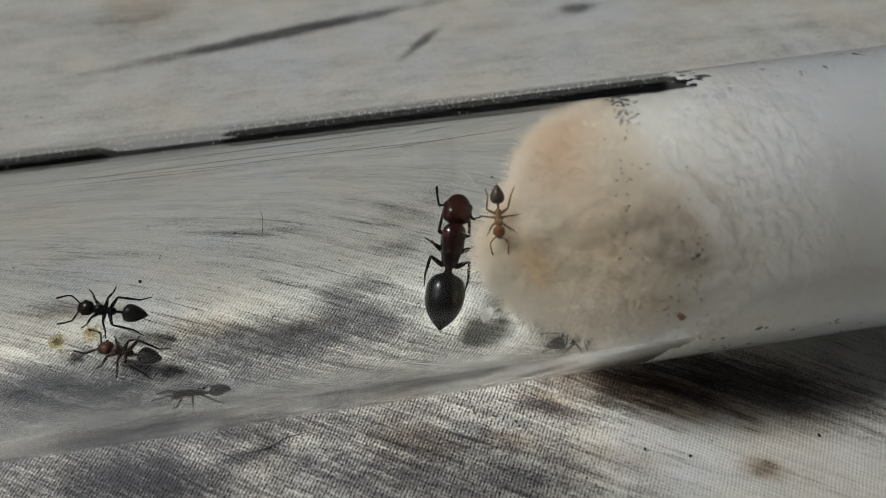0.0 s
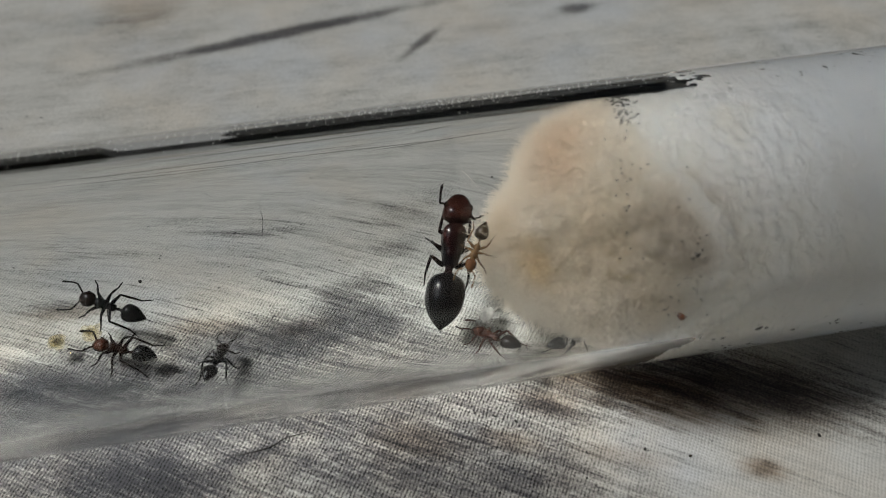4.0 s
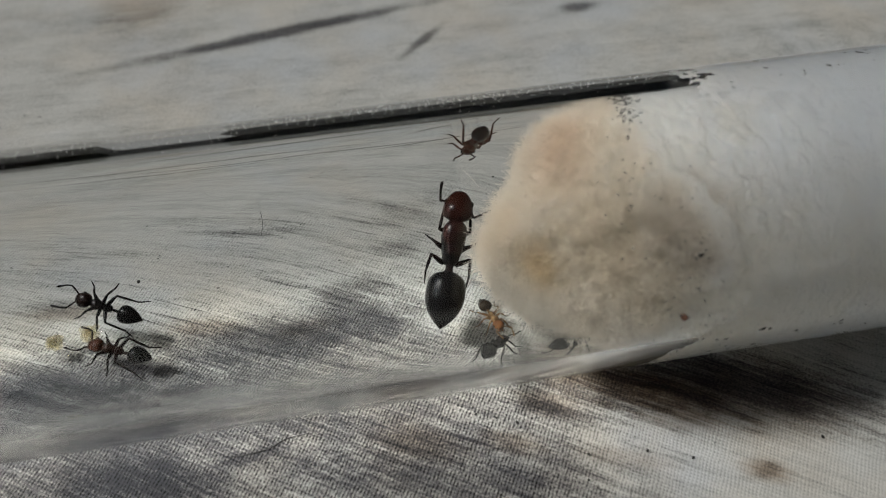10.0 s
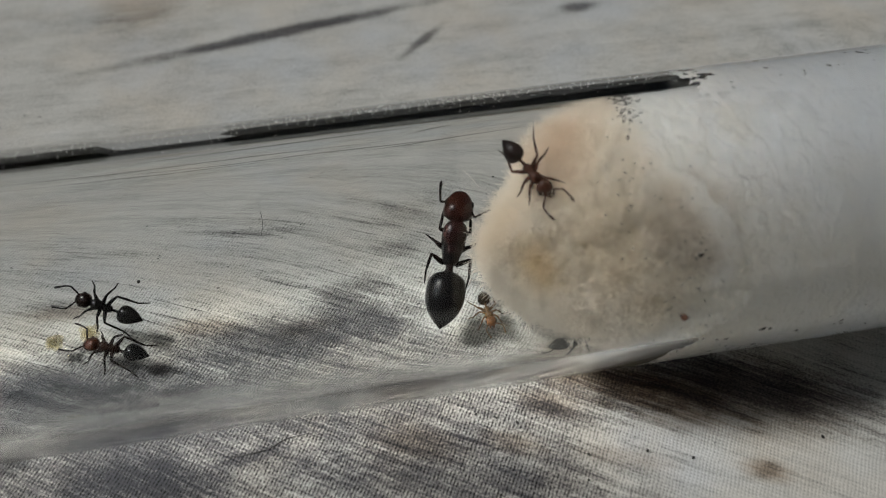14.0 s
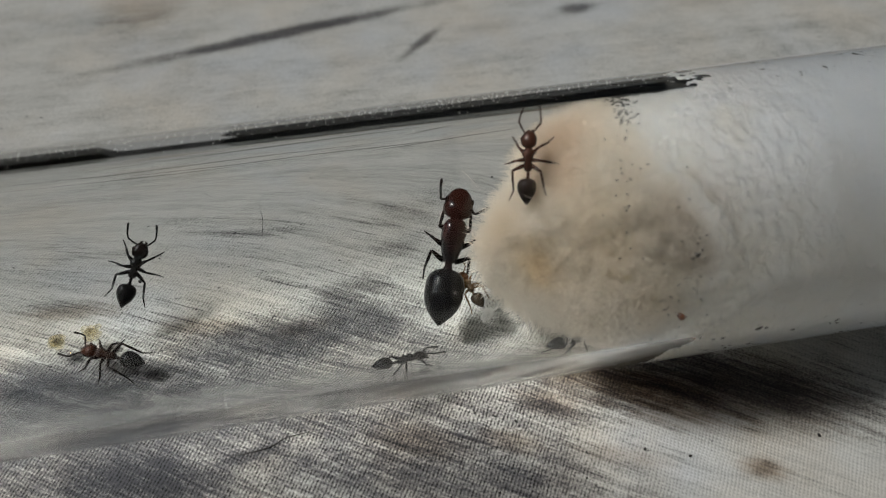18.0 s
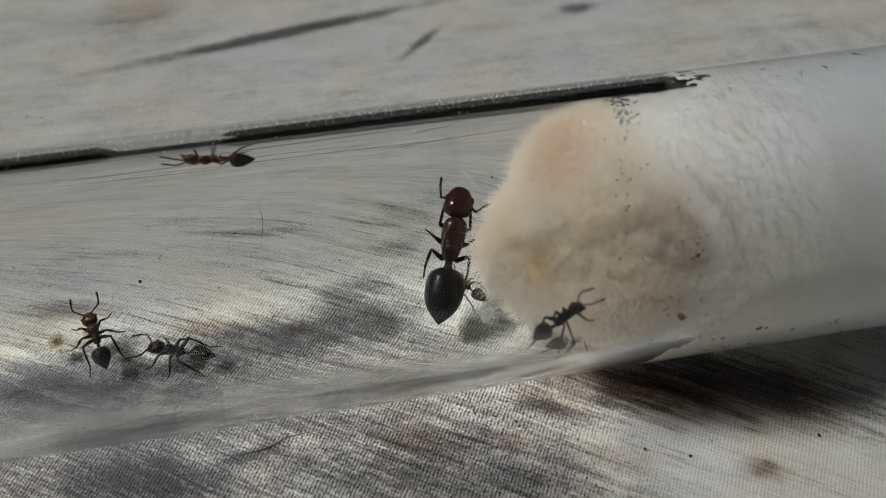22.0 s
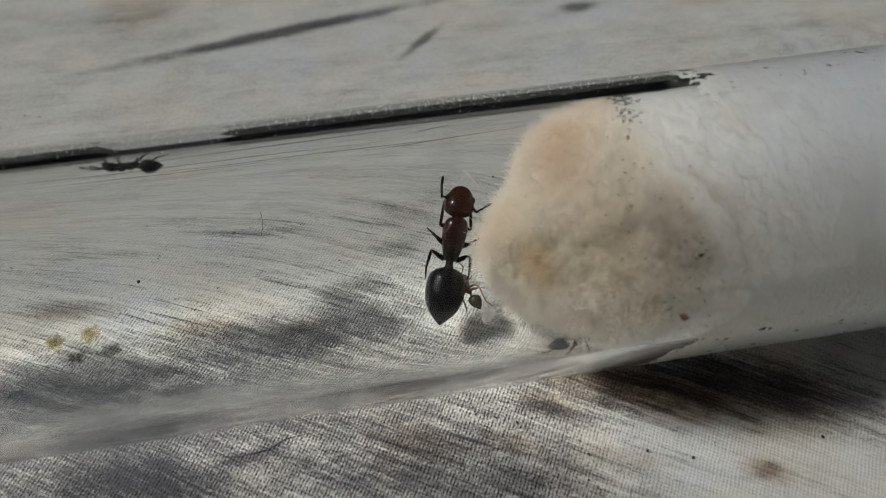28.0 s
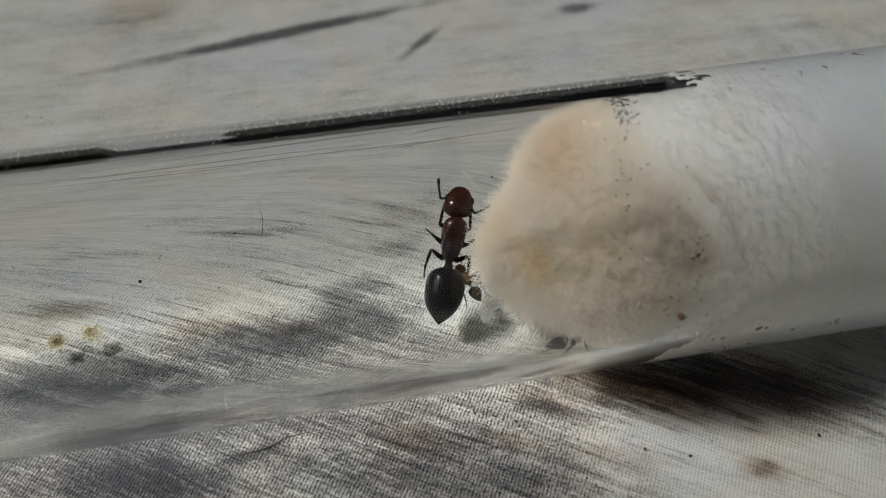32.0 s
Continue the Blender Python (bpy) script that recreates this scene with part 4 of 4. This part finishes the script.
def cotton_tuft():
    r = random.Random(21)
    verts, faces = [], []

    def add(v, f):
        b = len(verts)
        verts.extend(v)
        faces.extend(tuple(b + i for i in q) for q in f)

    # a matted core of three thin folded flakes, and loose fibres round it
    for k in range(3):
        pts = [Vector((8.05 + 0.12 * k + 0.07 * i, -1.15 + 0.24 * i + 0.06 * math.sin(i * 2 + k), 1.22 + 0.09 * k + 0.03 * math.cos(i * 1.7 + k))) for i in range(5)]
        add(*rings(pts, [(Vector((0.19 * w, 0.03, 0.07)), Vector((0, 0.02, 0.06))) for w in (0.2, 1.0, 1.6, 1.3, 0.4)], 8))
    for _ in range(160):
        p = Vector((8.3 + r.gauss(0, 0.18), -0.7 + r.gauss(0, 0.25), 1.25 + abs(r.gauss(0, 0.16))))
        d = Vector((r.gauss(0.1, 0.5), r.gauss(0.1, 0.5), r.gauss(0.1, 0.35))).normalized()
        curl = Vector((r.gauss(0, 1), r.gauss(0, 1), r.gauss(0, 0.6)))
        pts = []
        for _ in range(5):
            pts.append(p.copy())
            p = p + d * r.uniform(0.08, 0.2)
            d = (d + curl * 0.3).normalized()
            rr = math.hypot(p.y, p.z - 8)
            if rr > 6.95:
                p = Vector((p.x, p.y * 6.95 / rr, 8 + (p.z - 8) * 6.95 / rr))
        add(*tube_along(pts, [0.012] * 5, 3))
    tagged(new("cotton_tuft", mesh_of("cotton_tuft", verts, faces, M_LINT)), "small loose tuft of white cotton on the glass", "cotton tuft")


cotton_tuft()


# ---- what moves ----
def motions():
    rows = {}
    rows["worker_a"] = [
        (0, -13.79, 3.27, 1.84, -26.4, -7.2, 165.8),
        (1.5, -13.79, 3.27, 1.84, -26.4, -7.2, 165.8),
        (2, -13.76, 3.43, 1.93, -27.8, -8, 165.3),
        (2.5, -13.65, 3.44, 1.96, -26.9, -10.7, 159.8),
        (3, -13.68, 3.45, 2.01, -25.6, -13.9, 153.3),
        (3.5, -13.74, 3.51, 2.03, -26.4, -13.4, 155),
        (6, -13.71, 3.46, 2, -25.9, -13.4, 154.4),
        (9, -13.86, 3.48, 2.01, -26.1, -13.4, 154.6),
        (13, -13.85, 3.48, 2.03, -25.7, -14.1, 153.1),
        (14.5, -13.87, 3.46, 2.01, -26, -13.2, 154.9),
        (15.5, -13.61, 3.65, 2.21, -24.5, -19.3, 144),
        (16.5, -13.32, 3.69, 2.3, -19, -25.1, 129.1),
        (17, -13.44, 3.89, 2.44, -20.5, -26.6, 129.9),
        (17.5, -12.91, 4.13, 2.72, -5.3, -35.5, 99.2),
        (18, -12.02, 5.03, 3.51, 24.6, -40.5, 54.7),
        (18.5, -11.54, 5.69, 4.56, 32.9, -49.3, 49.5),
        (19, -10.25, 5.1, 3.21, 46.6, -3, 2.8),
        (19.25, -9.26, 3.75, 2.27, 26.8, 22.9, -37.6),
        (19.5, -8.62, 1.63, 1.51, 5.6, 15.2, -69.5),
        (20, -10.01, -0.48, 1.15, 1.7, -1.7, -134.7),
        (20.5, -9.75, -1, 1.33, 2.4, -5.9, -112.4),
        (21, -10.43, -1.36, 1.21, 7.9, -6.1, -142.8),
        (21.5, -10.72, -1.31, 1.16, 9.3, -3.8, -158.2),
        (22, -9.93, -0.3, 1.05, 3, 1.2, 158.3),
        (22.5, -9.33, 0.38, 1.29, -0.6, -1.1, 119.5),
        (23, -10.46, 1.93, 1.52, -8.9, -11.9, 127.1),
        (23.5, -11.74, 2.87, 1.71, -20.5, -11.5, 151.9),
        (24, -12.44, 3.38, 1.95, -25.3, -12.7, 155.1),
        (24.5, -13.4, 3.71, 2.1, -30.3, -9, 165),
        (25, -14.86, 3.96, 2.23, -34.3, -1.9, 177.3),
        (25.5, -16.09, 4.03, 2.28, -35, -1.5, 177.9),
        (26.2, -18.97, 4.27, 2.46, -37.3, -2.9, 176.3),
        (27, -23.36, 4.72, 2.84, -41.9, -5.5, 173.9),
        (32, -26.46, 4.95, 3.06, -44.5, -5.8, 174.1),
    ]
    rows["worker_b"] = [
        (0, -12.88, 0.19, 1.06, -0.7, -0.3, 155.8),
        (2, -13.1, 0.47, 1.07, -2.8, -1.2, 156.9),
        (6, -13.19, 0.42, 1.08, -2.3, -1.1, 154.4),
        (9, -13.3, 0.44, 1.08, -2.5, -1.2, 154.6),
        (13, -13.46, 0.62, 1.1, -3.8, -1.9, 153.2),
        (14.5, -13.63, 0.65, 1.08, -4.2, -1.7, 157.9),
        (16.5, -13.84, 0.41, 1.06, -2.4, -1, 157.6),
        (17, -13.77, 0.49, 1.07, -2.9, -1.3, 156.7),
        (17.5, -13.7, 0.4, 1.07, -2.1, -1.1, 153.6),
        (18, -13.82, 0.11, 1.07, -0, -0, 154.2),
        (18.5, -13.9, 0.3, 1.07, -1.5, -0.7, 155.7),
        (19, -14.2, 0.45, 1.11, -2.3, -1.4, 148.8),
        (19.5, -14.38, 0.75, 1.09, -5, -2, 157.7),
        (20, -14.18, 0.75, 1.17, -3.9, -3.1, 141.6),
        (20.5, -13.98, 0.72, 1.22, -3, -3.3, 132.2),
        (21, -13.77, 0.62, 1.31, -0.2, -3.1, 94.4),
        (21.5, -14.02, 1.06, 1.41, 0.2, -7, 88.7),
        (22, -14.54, 1.45, 1.47, -2.9, -10, 106),
        (22.5, -14.94, 1.54, 1.44, -6.3, -9.5, 123.5),
        (23, -16.09, 1.78, 1.26, -13.3, -4.6, 161.4),
        (23.5, -15.71, 1.03, 1.14, -8.5, 4.3, -153.5),
        (24, -17.6, -0.26, 1.02, 1.5, -0.4, -163.3),
        (24.5, -22.21, -1.24, 1.11, 10, -1, -174.3),
        (26, -24.48, -0.94, 1.06, 7.8, 0.2, 178.3),
        (27.5, -21.61, -1.37, 1.16, 11.5, 2.9, 166.3),
        (28, -23.83, -1.12, 1.1, 9.4, 1.7, 170.1),
        (32, -26.36, -0.58, 1.03, 5.1, 0.8, 170.6),
    ]
    rows["worker_c"] = [
        (0, -8.51, -4.67, 2.79, 41.5, 6.3, 172.9),
        (0.5, -8.86, -4.87, 2.97, 22.2, -39.1, -122.9),
        (1, -8.87, -4.35, 2.52, 34.5, 18.1, 155.6),
        (1.15, -8.06, -5.68, 3.92, 18.7, 52.0, 113.3),
        (1.3, -7.63, -5.80, 4.08, 13.4, 54.8, 106.2),
        (1.6, -8.25, -4.23, 2.65, -5.3, 34.8, 81.9),
        (2, -7.68, -2.61, 1.67, -11.4, 21.3, 61.1),
        (2.5, -7.91, -1.25, 1.34, -0.8, 12.4, 86.4),
        (3, -8.24, -1.46, 1.37, -1.2, 14.2, 85.1),
        (3.5, -8.34, -1.63, 1.46, -1.2, 15.7, 85.7),
        (4.2, -7.01, -1.63, 1.37, -7.8, 13.2, 59.1),
        (5, -1.93, -0.89, 1.07, -7.5, 2.3, 17.2),
        (5.5, 2.39, -1, 1.07, -8.3, 0.6, 4.2),
        (6, 4.91, -3.57, 1.98, -30.6, 1.3, 2.1),
        (6.5, 5.91, -3.81, 2.13, -33.0, 2.1, 3.2),
        (7, 5.81, -3.67, 2.04, -30.9, 7.2, 11.8),
        (7.5, 6.07, -4.42, 2.58, -39.1, 3.3, 4.1),
        (8, 5.74, -4.36, 2.52, -38.4, -3.2, -4.1),
        (8.5, 7.63, -5.03, 3.13, -42.5, 19.3, 19.8),
        (9, 8.49, -4.88, 2.98, -34.3, 29.8, 36.1),
        (9.5, 8.12, -4.51, 2.65, -35.9, 19.4, 24.6),
        (10, 8.03, -4.25, 2.44, -22.3, 30.8, 51.4),
        (10.5, 7.71, -3.92, 2.20, -10.8, 32.5, 70.4),
        (10.75, 7.31, -4.08, 2.31, 4.6, 35.4, 97.8),
        (11, 6.99, -4.20, 2.40, 28.5, 24.5, 142.6),
        (11.5, 5.92, -4.29, 2.47, 35.7, 13.5, 162.0),
        (12, 1.74, -3.93, 2.21, 32.6, 10.6, 164.0),
        (12.5, -4.17, -4.09, 2.32, 32.4, 16.1, 156.4),
        (13, -11.01, -5.30, 3.42, 43.6, 25.4, 155.8),
        (13.5, -16.52, -5.49, 3.66, 46.6, 25.5, 157.8),
        (14, -22.09, -4.09, 2.34, 35.6, 7.1, 170.2),
        (14.6, -25.76, -0.99, 1.08, 8.3, 1.2, 172.1),
        (14.9, -26.01, 0.27, 1.15, -0.7, -0.7, 135.5),
        (15.2, -25.97, 0.9, 1.27, -0.9, -5.8, 98.4),
        (15.5, -25.65, 0.89, 1.1, 4.9, -3.9, 38.9),
        (15.8, -24.33, -1.53, 1.18, -11.8, -3.1, -14.7),
        (16.2, -20.72, -3.53, 1.98, -28.9, -8.2, -14.5),
        (16.5, -16.74, -4.00, 2.26, -31.8, -15.1, -22.7),
        (17, -9.38, -4.97, 3.07, -43.1, 15.2, 15.6),
        (17.5, -2.06, -3.84, 2.15, -33.3, 1.0, 1.5),
        (18, 2.75, -4.37, 2.53, -37.7, 9.2, 11.7),
        (18.5, 2.85, -4.41, 2.57, -38.2, 8.9, 11.1),
        (19, 5.45, -3.64, 2.09, -28.2, 17, 28.6),
        (19.5, 5.38, -3.04, 1.92, -15.3, 23.9, 56.1),
        (20, 7.56, -3.89, 2.19, -33.5, 7.2, 10.7),
        (20.5, 7.82, -3.11, 1.92, -20.5, 20.2, 42.7),
        (21, 8.25, -4.14, 2.38, -35, 12.8, 17.5),
        (21.5, 9.08, -5.80, 4.08, -23.6, 52.3, 61.1),
        (22, 10.6, -6.81, 8.91, -98.7, -42.3, 5.9),
        (22.5, 10.35, -6.4, 10.46, -122.4, -51.4, 26.4),
        (23, 10.72, -5.31, 12.23, -157.2, -49.4, 61),
        (23.5, 10.67, -2.98, 14.11, 177.3, -27.7, 95.8),
        (24, 9.22, 0.85, 14.71, -177.9, 5.2, 111.7),
        (24.5, 6.57, 3.7, 13.89, -157.8, 18.8, 136.9),
        (25, 3.95, 3.98, 13.76, -152.5, 16.3, 145.8),
        (25.5, 3.92, 4, 13.74, -152.7, 17.2, 145),
        (26.3, 1.33, 3.94, 13.78, -152.9, 16.2, 145.8),
        (27.5, -5.72, 4.14, 13.65, -149.9, 14.7, 149.6),
        (28, -9.89, 4.49, 13.37, -142.2, 7.1, 163.7),
        (28.5, -14.95, 4.88, 13.02, -135.7, -4.7, 176.5),
        (29, -19.32, 4.86, 13.03, -135.8, -3.9, 177.1),
        (32, -20.7, 4.86, 13.04, -135.9, -4, 177.1),
    ]
    rows["worker_d"] = [
        (0, 12.63, -5.13, 3.24, 22.5, 42.5, 121.5),
        (0.5, 9.96, -4.54, 2.67, 24.8, 33.0, 130.3),
        (1, 9.44, -4.06, 2.30, 27.7, 23.2, 143.1),
        (1.5, 9.27, -3.64, 2.02, 22.6, 22.2, 137.8),
        (2, 9.23, -3.41, 1.88, 20.6, 21.0, 136.4),
        (2.5, 9.14, -3.26, 1.81, 19.9, 19.7, 137.1),
        (3.5, 8.96, -3.19, 1.77, 19.9, 18.8, 138.3),
        (4, 8.16, -3.31, 1.83, 17.0, 22.9, 128.2),
        (4.4, 8.08, -3.42, 1.89, 0.7, 29.2, 91.5),
        (4.8, 7.86, -3.56, 1.97, -8.4, 29.4, 73.2),
        (5.2, 7.63, -3.91, 2.20, -18.7, 28.9, 55.1),
        (5.5, 7.49, -3.54, 1.96, -25.6, 16.9, 31.3),
        (6, 7.82, -4.43, 2.58, -36.1, 16.8, 21.6),
        (6.25, 7.26, -5.98, 4.36, 12.6, -57.7, -104.8),
        (6.4, 7.14, -6.56, 8.09, -80.4, -82.2, -9.6),
        (6.5, 6.9, -6.43, 9.45, 152, -77.9, 118.6),
        (7, 7.3, -5.38, 12.1, -168.5, -53.9, 75.8),
        (7.5, 10.45, -2.73, 14.2, -166.6, -21.9, 57.4),
        (8, 10.69, -0.58, 14.61, -178, -6.7, 73.5),
        (8.5, 11.05, 2.98, 14.08, 176.8, 20.1, 82.2),
        (8.75, 10.68, 4.24, 13.57, -154.7, 11.8, 133.2),
        (9, 10.05, 5.82, 11.87, -127.5, -34, -160.1),
        (9.25, 8.84, 6.16, 11.33, -118.3, -4.1, -177.8),
        (9.5, 8.31, 6.43, 10.43, -123.1, 46, 154.9),
        (10, 8.37, 6.11, 10.6, -156.9, 63.6, 115.7),
        (10.5, 8.19, 6.2, 10.65, -176.7, 69.1, 93.7),
        (11, 7.97, 6.22, 10.7, -175.6, 69.9, 94.8),
        (11.5, 7.94, 6.22, 10.71, -170.5, 69.5, 100.6),
        (12, 8.04, 6.18, 10.43, 167.5, 69, 76.3),
        (12.25, 8.39, 6.19, 10.47, 131.3, 58.3, 35),
        (12.5, 8.59, 6.07, 11.04, 126.3, 41, 23.9),
        (13, 9.97, 6.08, 11.23, 124.7, 37, 19.5),
        (13.5, 10.5, 6.14, 10.16, 120.4, 48.9, 22.4),
        (13.75, 11.26, 6.61, 8.07, 93.6, 51.5, 2.8),
        (14, 10.59, 0.89, 11.98, 42.4, 18.1, -58),
        (14.5, 10.93, 0.65, 12.38, 45.2, 4.7, -44),
        (15.5, 10.78, -0.11, 12.11, 45.3, -3.5, -35.8),
        (16.5, 10.61, -0.96, 11.47, 43.6, -14.3, -24.7),
        (17, 10.48, 0.93, 10.57, 17, -42.8, 26.5),
        (17.5, 10.74, 0.71, 10.97, 12.1, -44.1, 33.6),
        (18, 10.72, 1.42, 11.99, -18.6, -42.2, 77.2),
        (18.25, 10, 1.61, 11.73, -35.3, -30.7, 104.8),
        (18.5, 10.44, 6.71, 6.52, -68.8, -48.3, 163.8),
        (19, 8.92, 6.73, 8.34, -92.1, -52.5, -178.4),
        (19.5, 8.04, 6.5, 9.54, -107.6, -47.7, -166.8),
        (20, 6.78, 5.91, 11.24, -127.3, -43.3, -153.5),
        (20.5, 5.22, 5.78, 11.75, -127, -31.4, -160.1),
        (21, 2.05, 5.55, 12.27, -129.5, -24.4, -164.2),
        (21.5, -2.11, 5.42, 12.43, -130.2, -18.6, -168),
        (22, -5.71, 5.14, 12.75, -132.4, -11.6, -175.9),
        (22.5, -9.96, 5.35, 12.51, -130.5, -18.7, -169.8),
        (23, -13.05, 5.18, 12.71, -132.2, -11, -173.3),
        (23.5, -17.29, 5.27, 12.61, -131.7, -15.4, -169.8),
        (24, -20.96, 4.89, 13.01, -135.6, -2.2, 178.3),
        (32, -22.47, 4.89, 13.01, -135.7, -1.9, 178.5),
    ]
    rows["callow"] = [
        (0, 8.92, 0.19, 9.75, 23.1, 40.3, -95.9),
        (0.5, 8.89, -0.09, 9.64, 25.8, 38.8, -91.7),
        (1, 8.62, 0.85, 8.52, 1.6, 32.2, -127.2),
        (1.5, 8.76, 0.56, 8.3, 12.5, 36.3, -111.7),
        (2, 8.08, 0.14, 7.58, 4.6, 33.5, -123),
        (2.5, 7.73, -0.02, 7.31, -0.1, 31.4, -129.4),
        (3.5, 7.7, -0.09, 7.27, 4.2, 33.4, -123.5),
        (6, 7.43, -0.21, 7.15, -2.5, 30.1, -132.7),
        (6.5, 7, -0.61, 6.58, -3.7, 29.5, -134.2),
        (7, 7.18, -0.27, 5.36, 24.3, 38.2, -94),
        (7.5, 7.41, 0.4, 3.98, 37, 36.9, -72.1),
        (8, 7.61, 0.6, 2.23, 2.2, 7, -72.5),
        (8.5, 7.78, 0.31, 2.01, 2.7, 3.1, -48.5),
        (9, 7.97, -0.26, 1.81, -0.6, -0.9, -59),
        (9.6, 8.35, -1.13, 1.9, -3.4, -8.4, -68.2),
        (11, 8.15, -1.91, 2.1, 0.6, -16.4, -92.3),
        (13, 8.11, -1.64, 2.02, -0.2, -13.8, -89.3),
        (14.5, 8.17, -0.9, 1.87, -0.2, -6.8, -88.4),
        (15.2, 7.76, -1.11, 1.9, 4.2, -7.9, -118),
        (15.9, 7.59, -0.72, 2.04, 7, 1.4, 169),
        (16.5, 7.67, -0.78, 2.66, 4.4, 8.6, 117.3),
        (17, 7.63, -0.55, 2.63, 3.8, 6.1, 122.3),
        (18, 7.41, 0.4, 2.61, -0.8, -2.7, 107),
        (19, 7.29, 0.49, 2.62, -2.6, -3.1, 129.9),
        (21, 7.2, 0.62, 2.64, -3.3, -4.3, 127.5),
        (23, 7.21, 0.58, 2.63, -2.8, -4.1, 124.2),
        (25, 7.2, 0.55, 2.63, -1.3, -4.2, 106.7),
        (28, 7.21, 0.31, 2.61, -0.5, -1.8, 105.9),
        (29, 7.18, 0.2, 2.6, -0.6, -0.7, 131.8),
        (30, 7.33, 0.36, 2.61, -2.1, -1.9, 138.3),
        (31, 7.16, 0.58, 2.63, -1.1, -4.6, 104),
        (32, 7.35, 0.95, 2.68, -2.8, -8.3, 108.5),
    ]
    rows["resting"] = [
        (0, 12.35, -5.43, 3.59, -49.5, 13.9, 11.6),
        (32, 12.35, -5.43, 3.59, -49.5, 13.9, 11.6),
    ]
    rows["queen"] = [
        (0, 6.52, 2.56, 3.27, 8, -24.5, 71.3),
        (6, 6.54, 2.56, 3.26, 8.1, -24.4, 71),
        (9, 6.53, 2.7, 3.36, 8.6, -26.1, 71),
        (14.5, 6.55, 2.72, 3.35, 8.8, -26.3, 70.6),
        (16.5, 6.57, 2.85, 3.42, 9.6, -27.7, 70),
        (19, 6.58, 2.9, 3.48, 10.1, -28.4, 69.5),
        (23, 6.6, 2.98, 3.54, 10.3, -29.4, 69.7),
        (32, 6.6, 2.98, 3.54, 10.3, -29.4, 69.7),
    ]
    for key, path in rows.items():
        walk(ants[key], [(t, pose(x * MM, y * MM, z * MM, rx, ry, rz)) for t, x, y, z, rx, ry, rz in path])
        stride(ants[key], path)


def stride(body, path):
    """Swing the legs in two tripods while the body travels, and let the antennae feel about."""
    rnd = random.Random(len(path))
    legs = [o for o in body.children if o.name.startswith("leg")]
    feelers = [o for o in body.children if o.name.startswith("antenna")]
    beats = [(0.0, 0.0)]
    side = 1
    for (t0, x0, y0, z0, *_), (t1, x1, y1, z1, *_) in zip(path, path[1:]):
        go = math.dist((x0, y0, z0), (x1, y1, z1))
        n = min(int(go / 0.9), int((t1 - t0) / 0.1))
        for i in range(n):
            beats.append((t0 + (t1 - t0) * (i + 0.5) / n, side * 16.0))
            side = -side
        if n == 0 and t1 - t0 > 0.4:
            beats.append((t0 + (t1 - t0) * 0.5, rnd.uniform(-3, 3)))
    beats.append((32.0, 0.0))
    for i, o in enumerate(legs):
        rest = o.matrix_basis.copy()
        flip = 1 if (i // 2 + i % 2) % 2 == 0 else -1
        walk(o, [(t, rest @ pose(0, 0, 0, 0, 0, a * flip * (1 if i % 2 == 0 else -1))) for t, a in beats])
    for o in feelers:
        rest = o.matrix_basis.copy()
        rows, t = [(0.0, rest)], 0.0
        while t < 31.0:
            t += rnd.uniform(0.5, 1.0)
            rows.append((min(t, 31.5), rest @ pose(0, 0, 0, 0, rnd.uniform(-8, 8), rnd.uniform(-14, 14))))
        rows.append((32.0, rest))
        walk(o, rows)


motions()
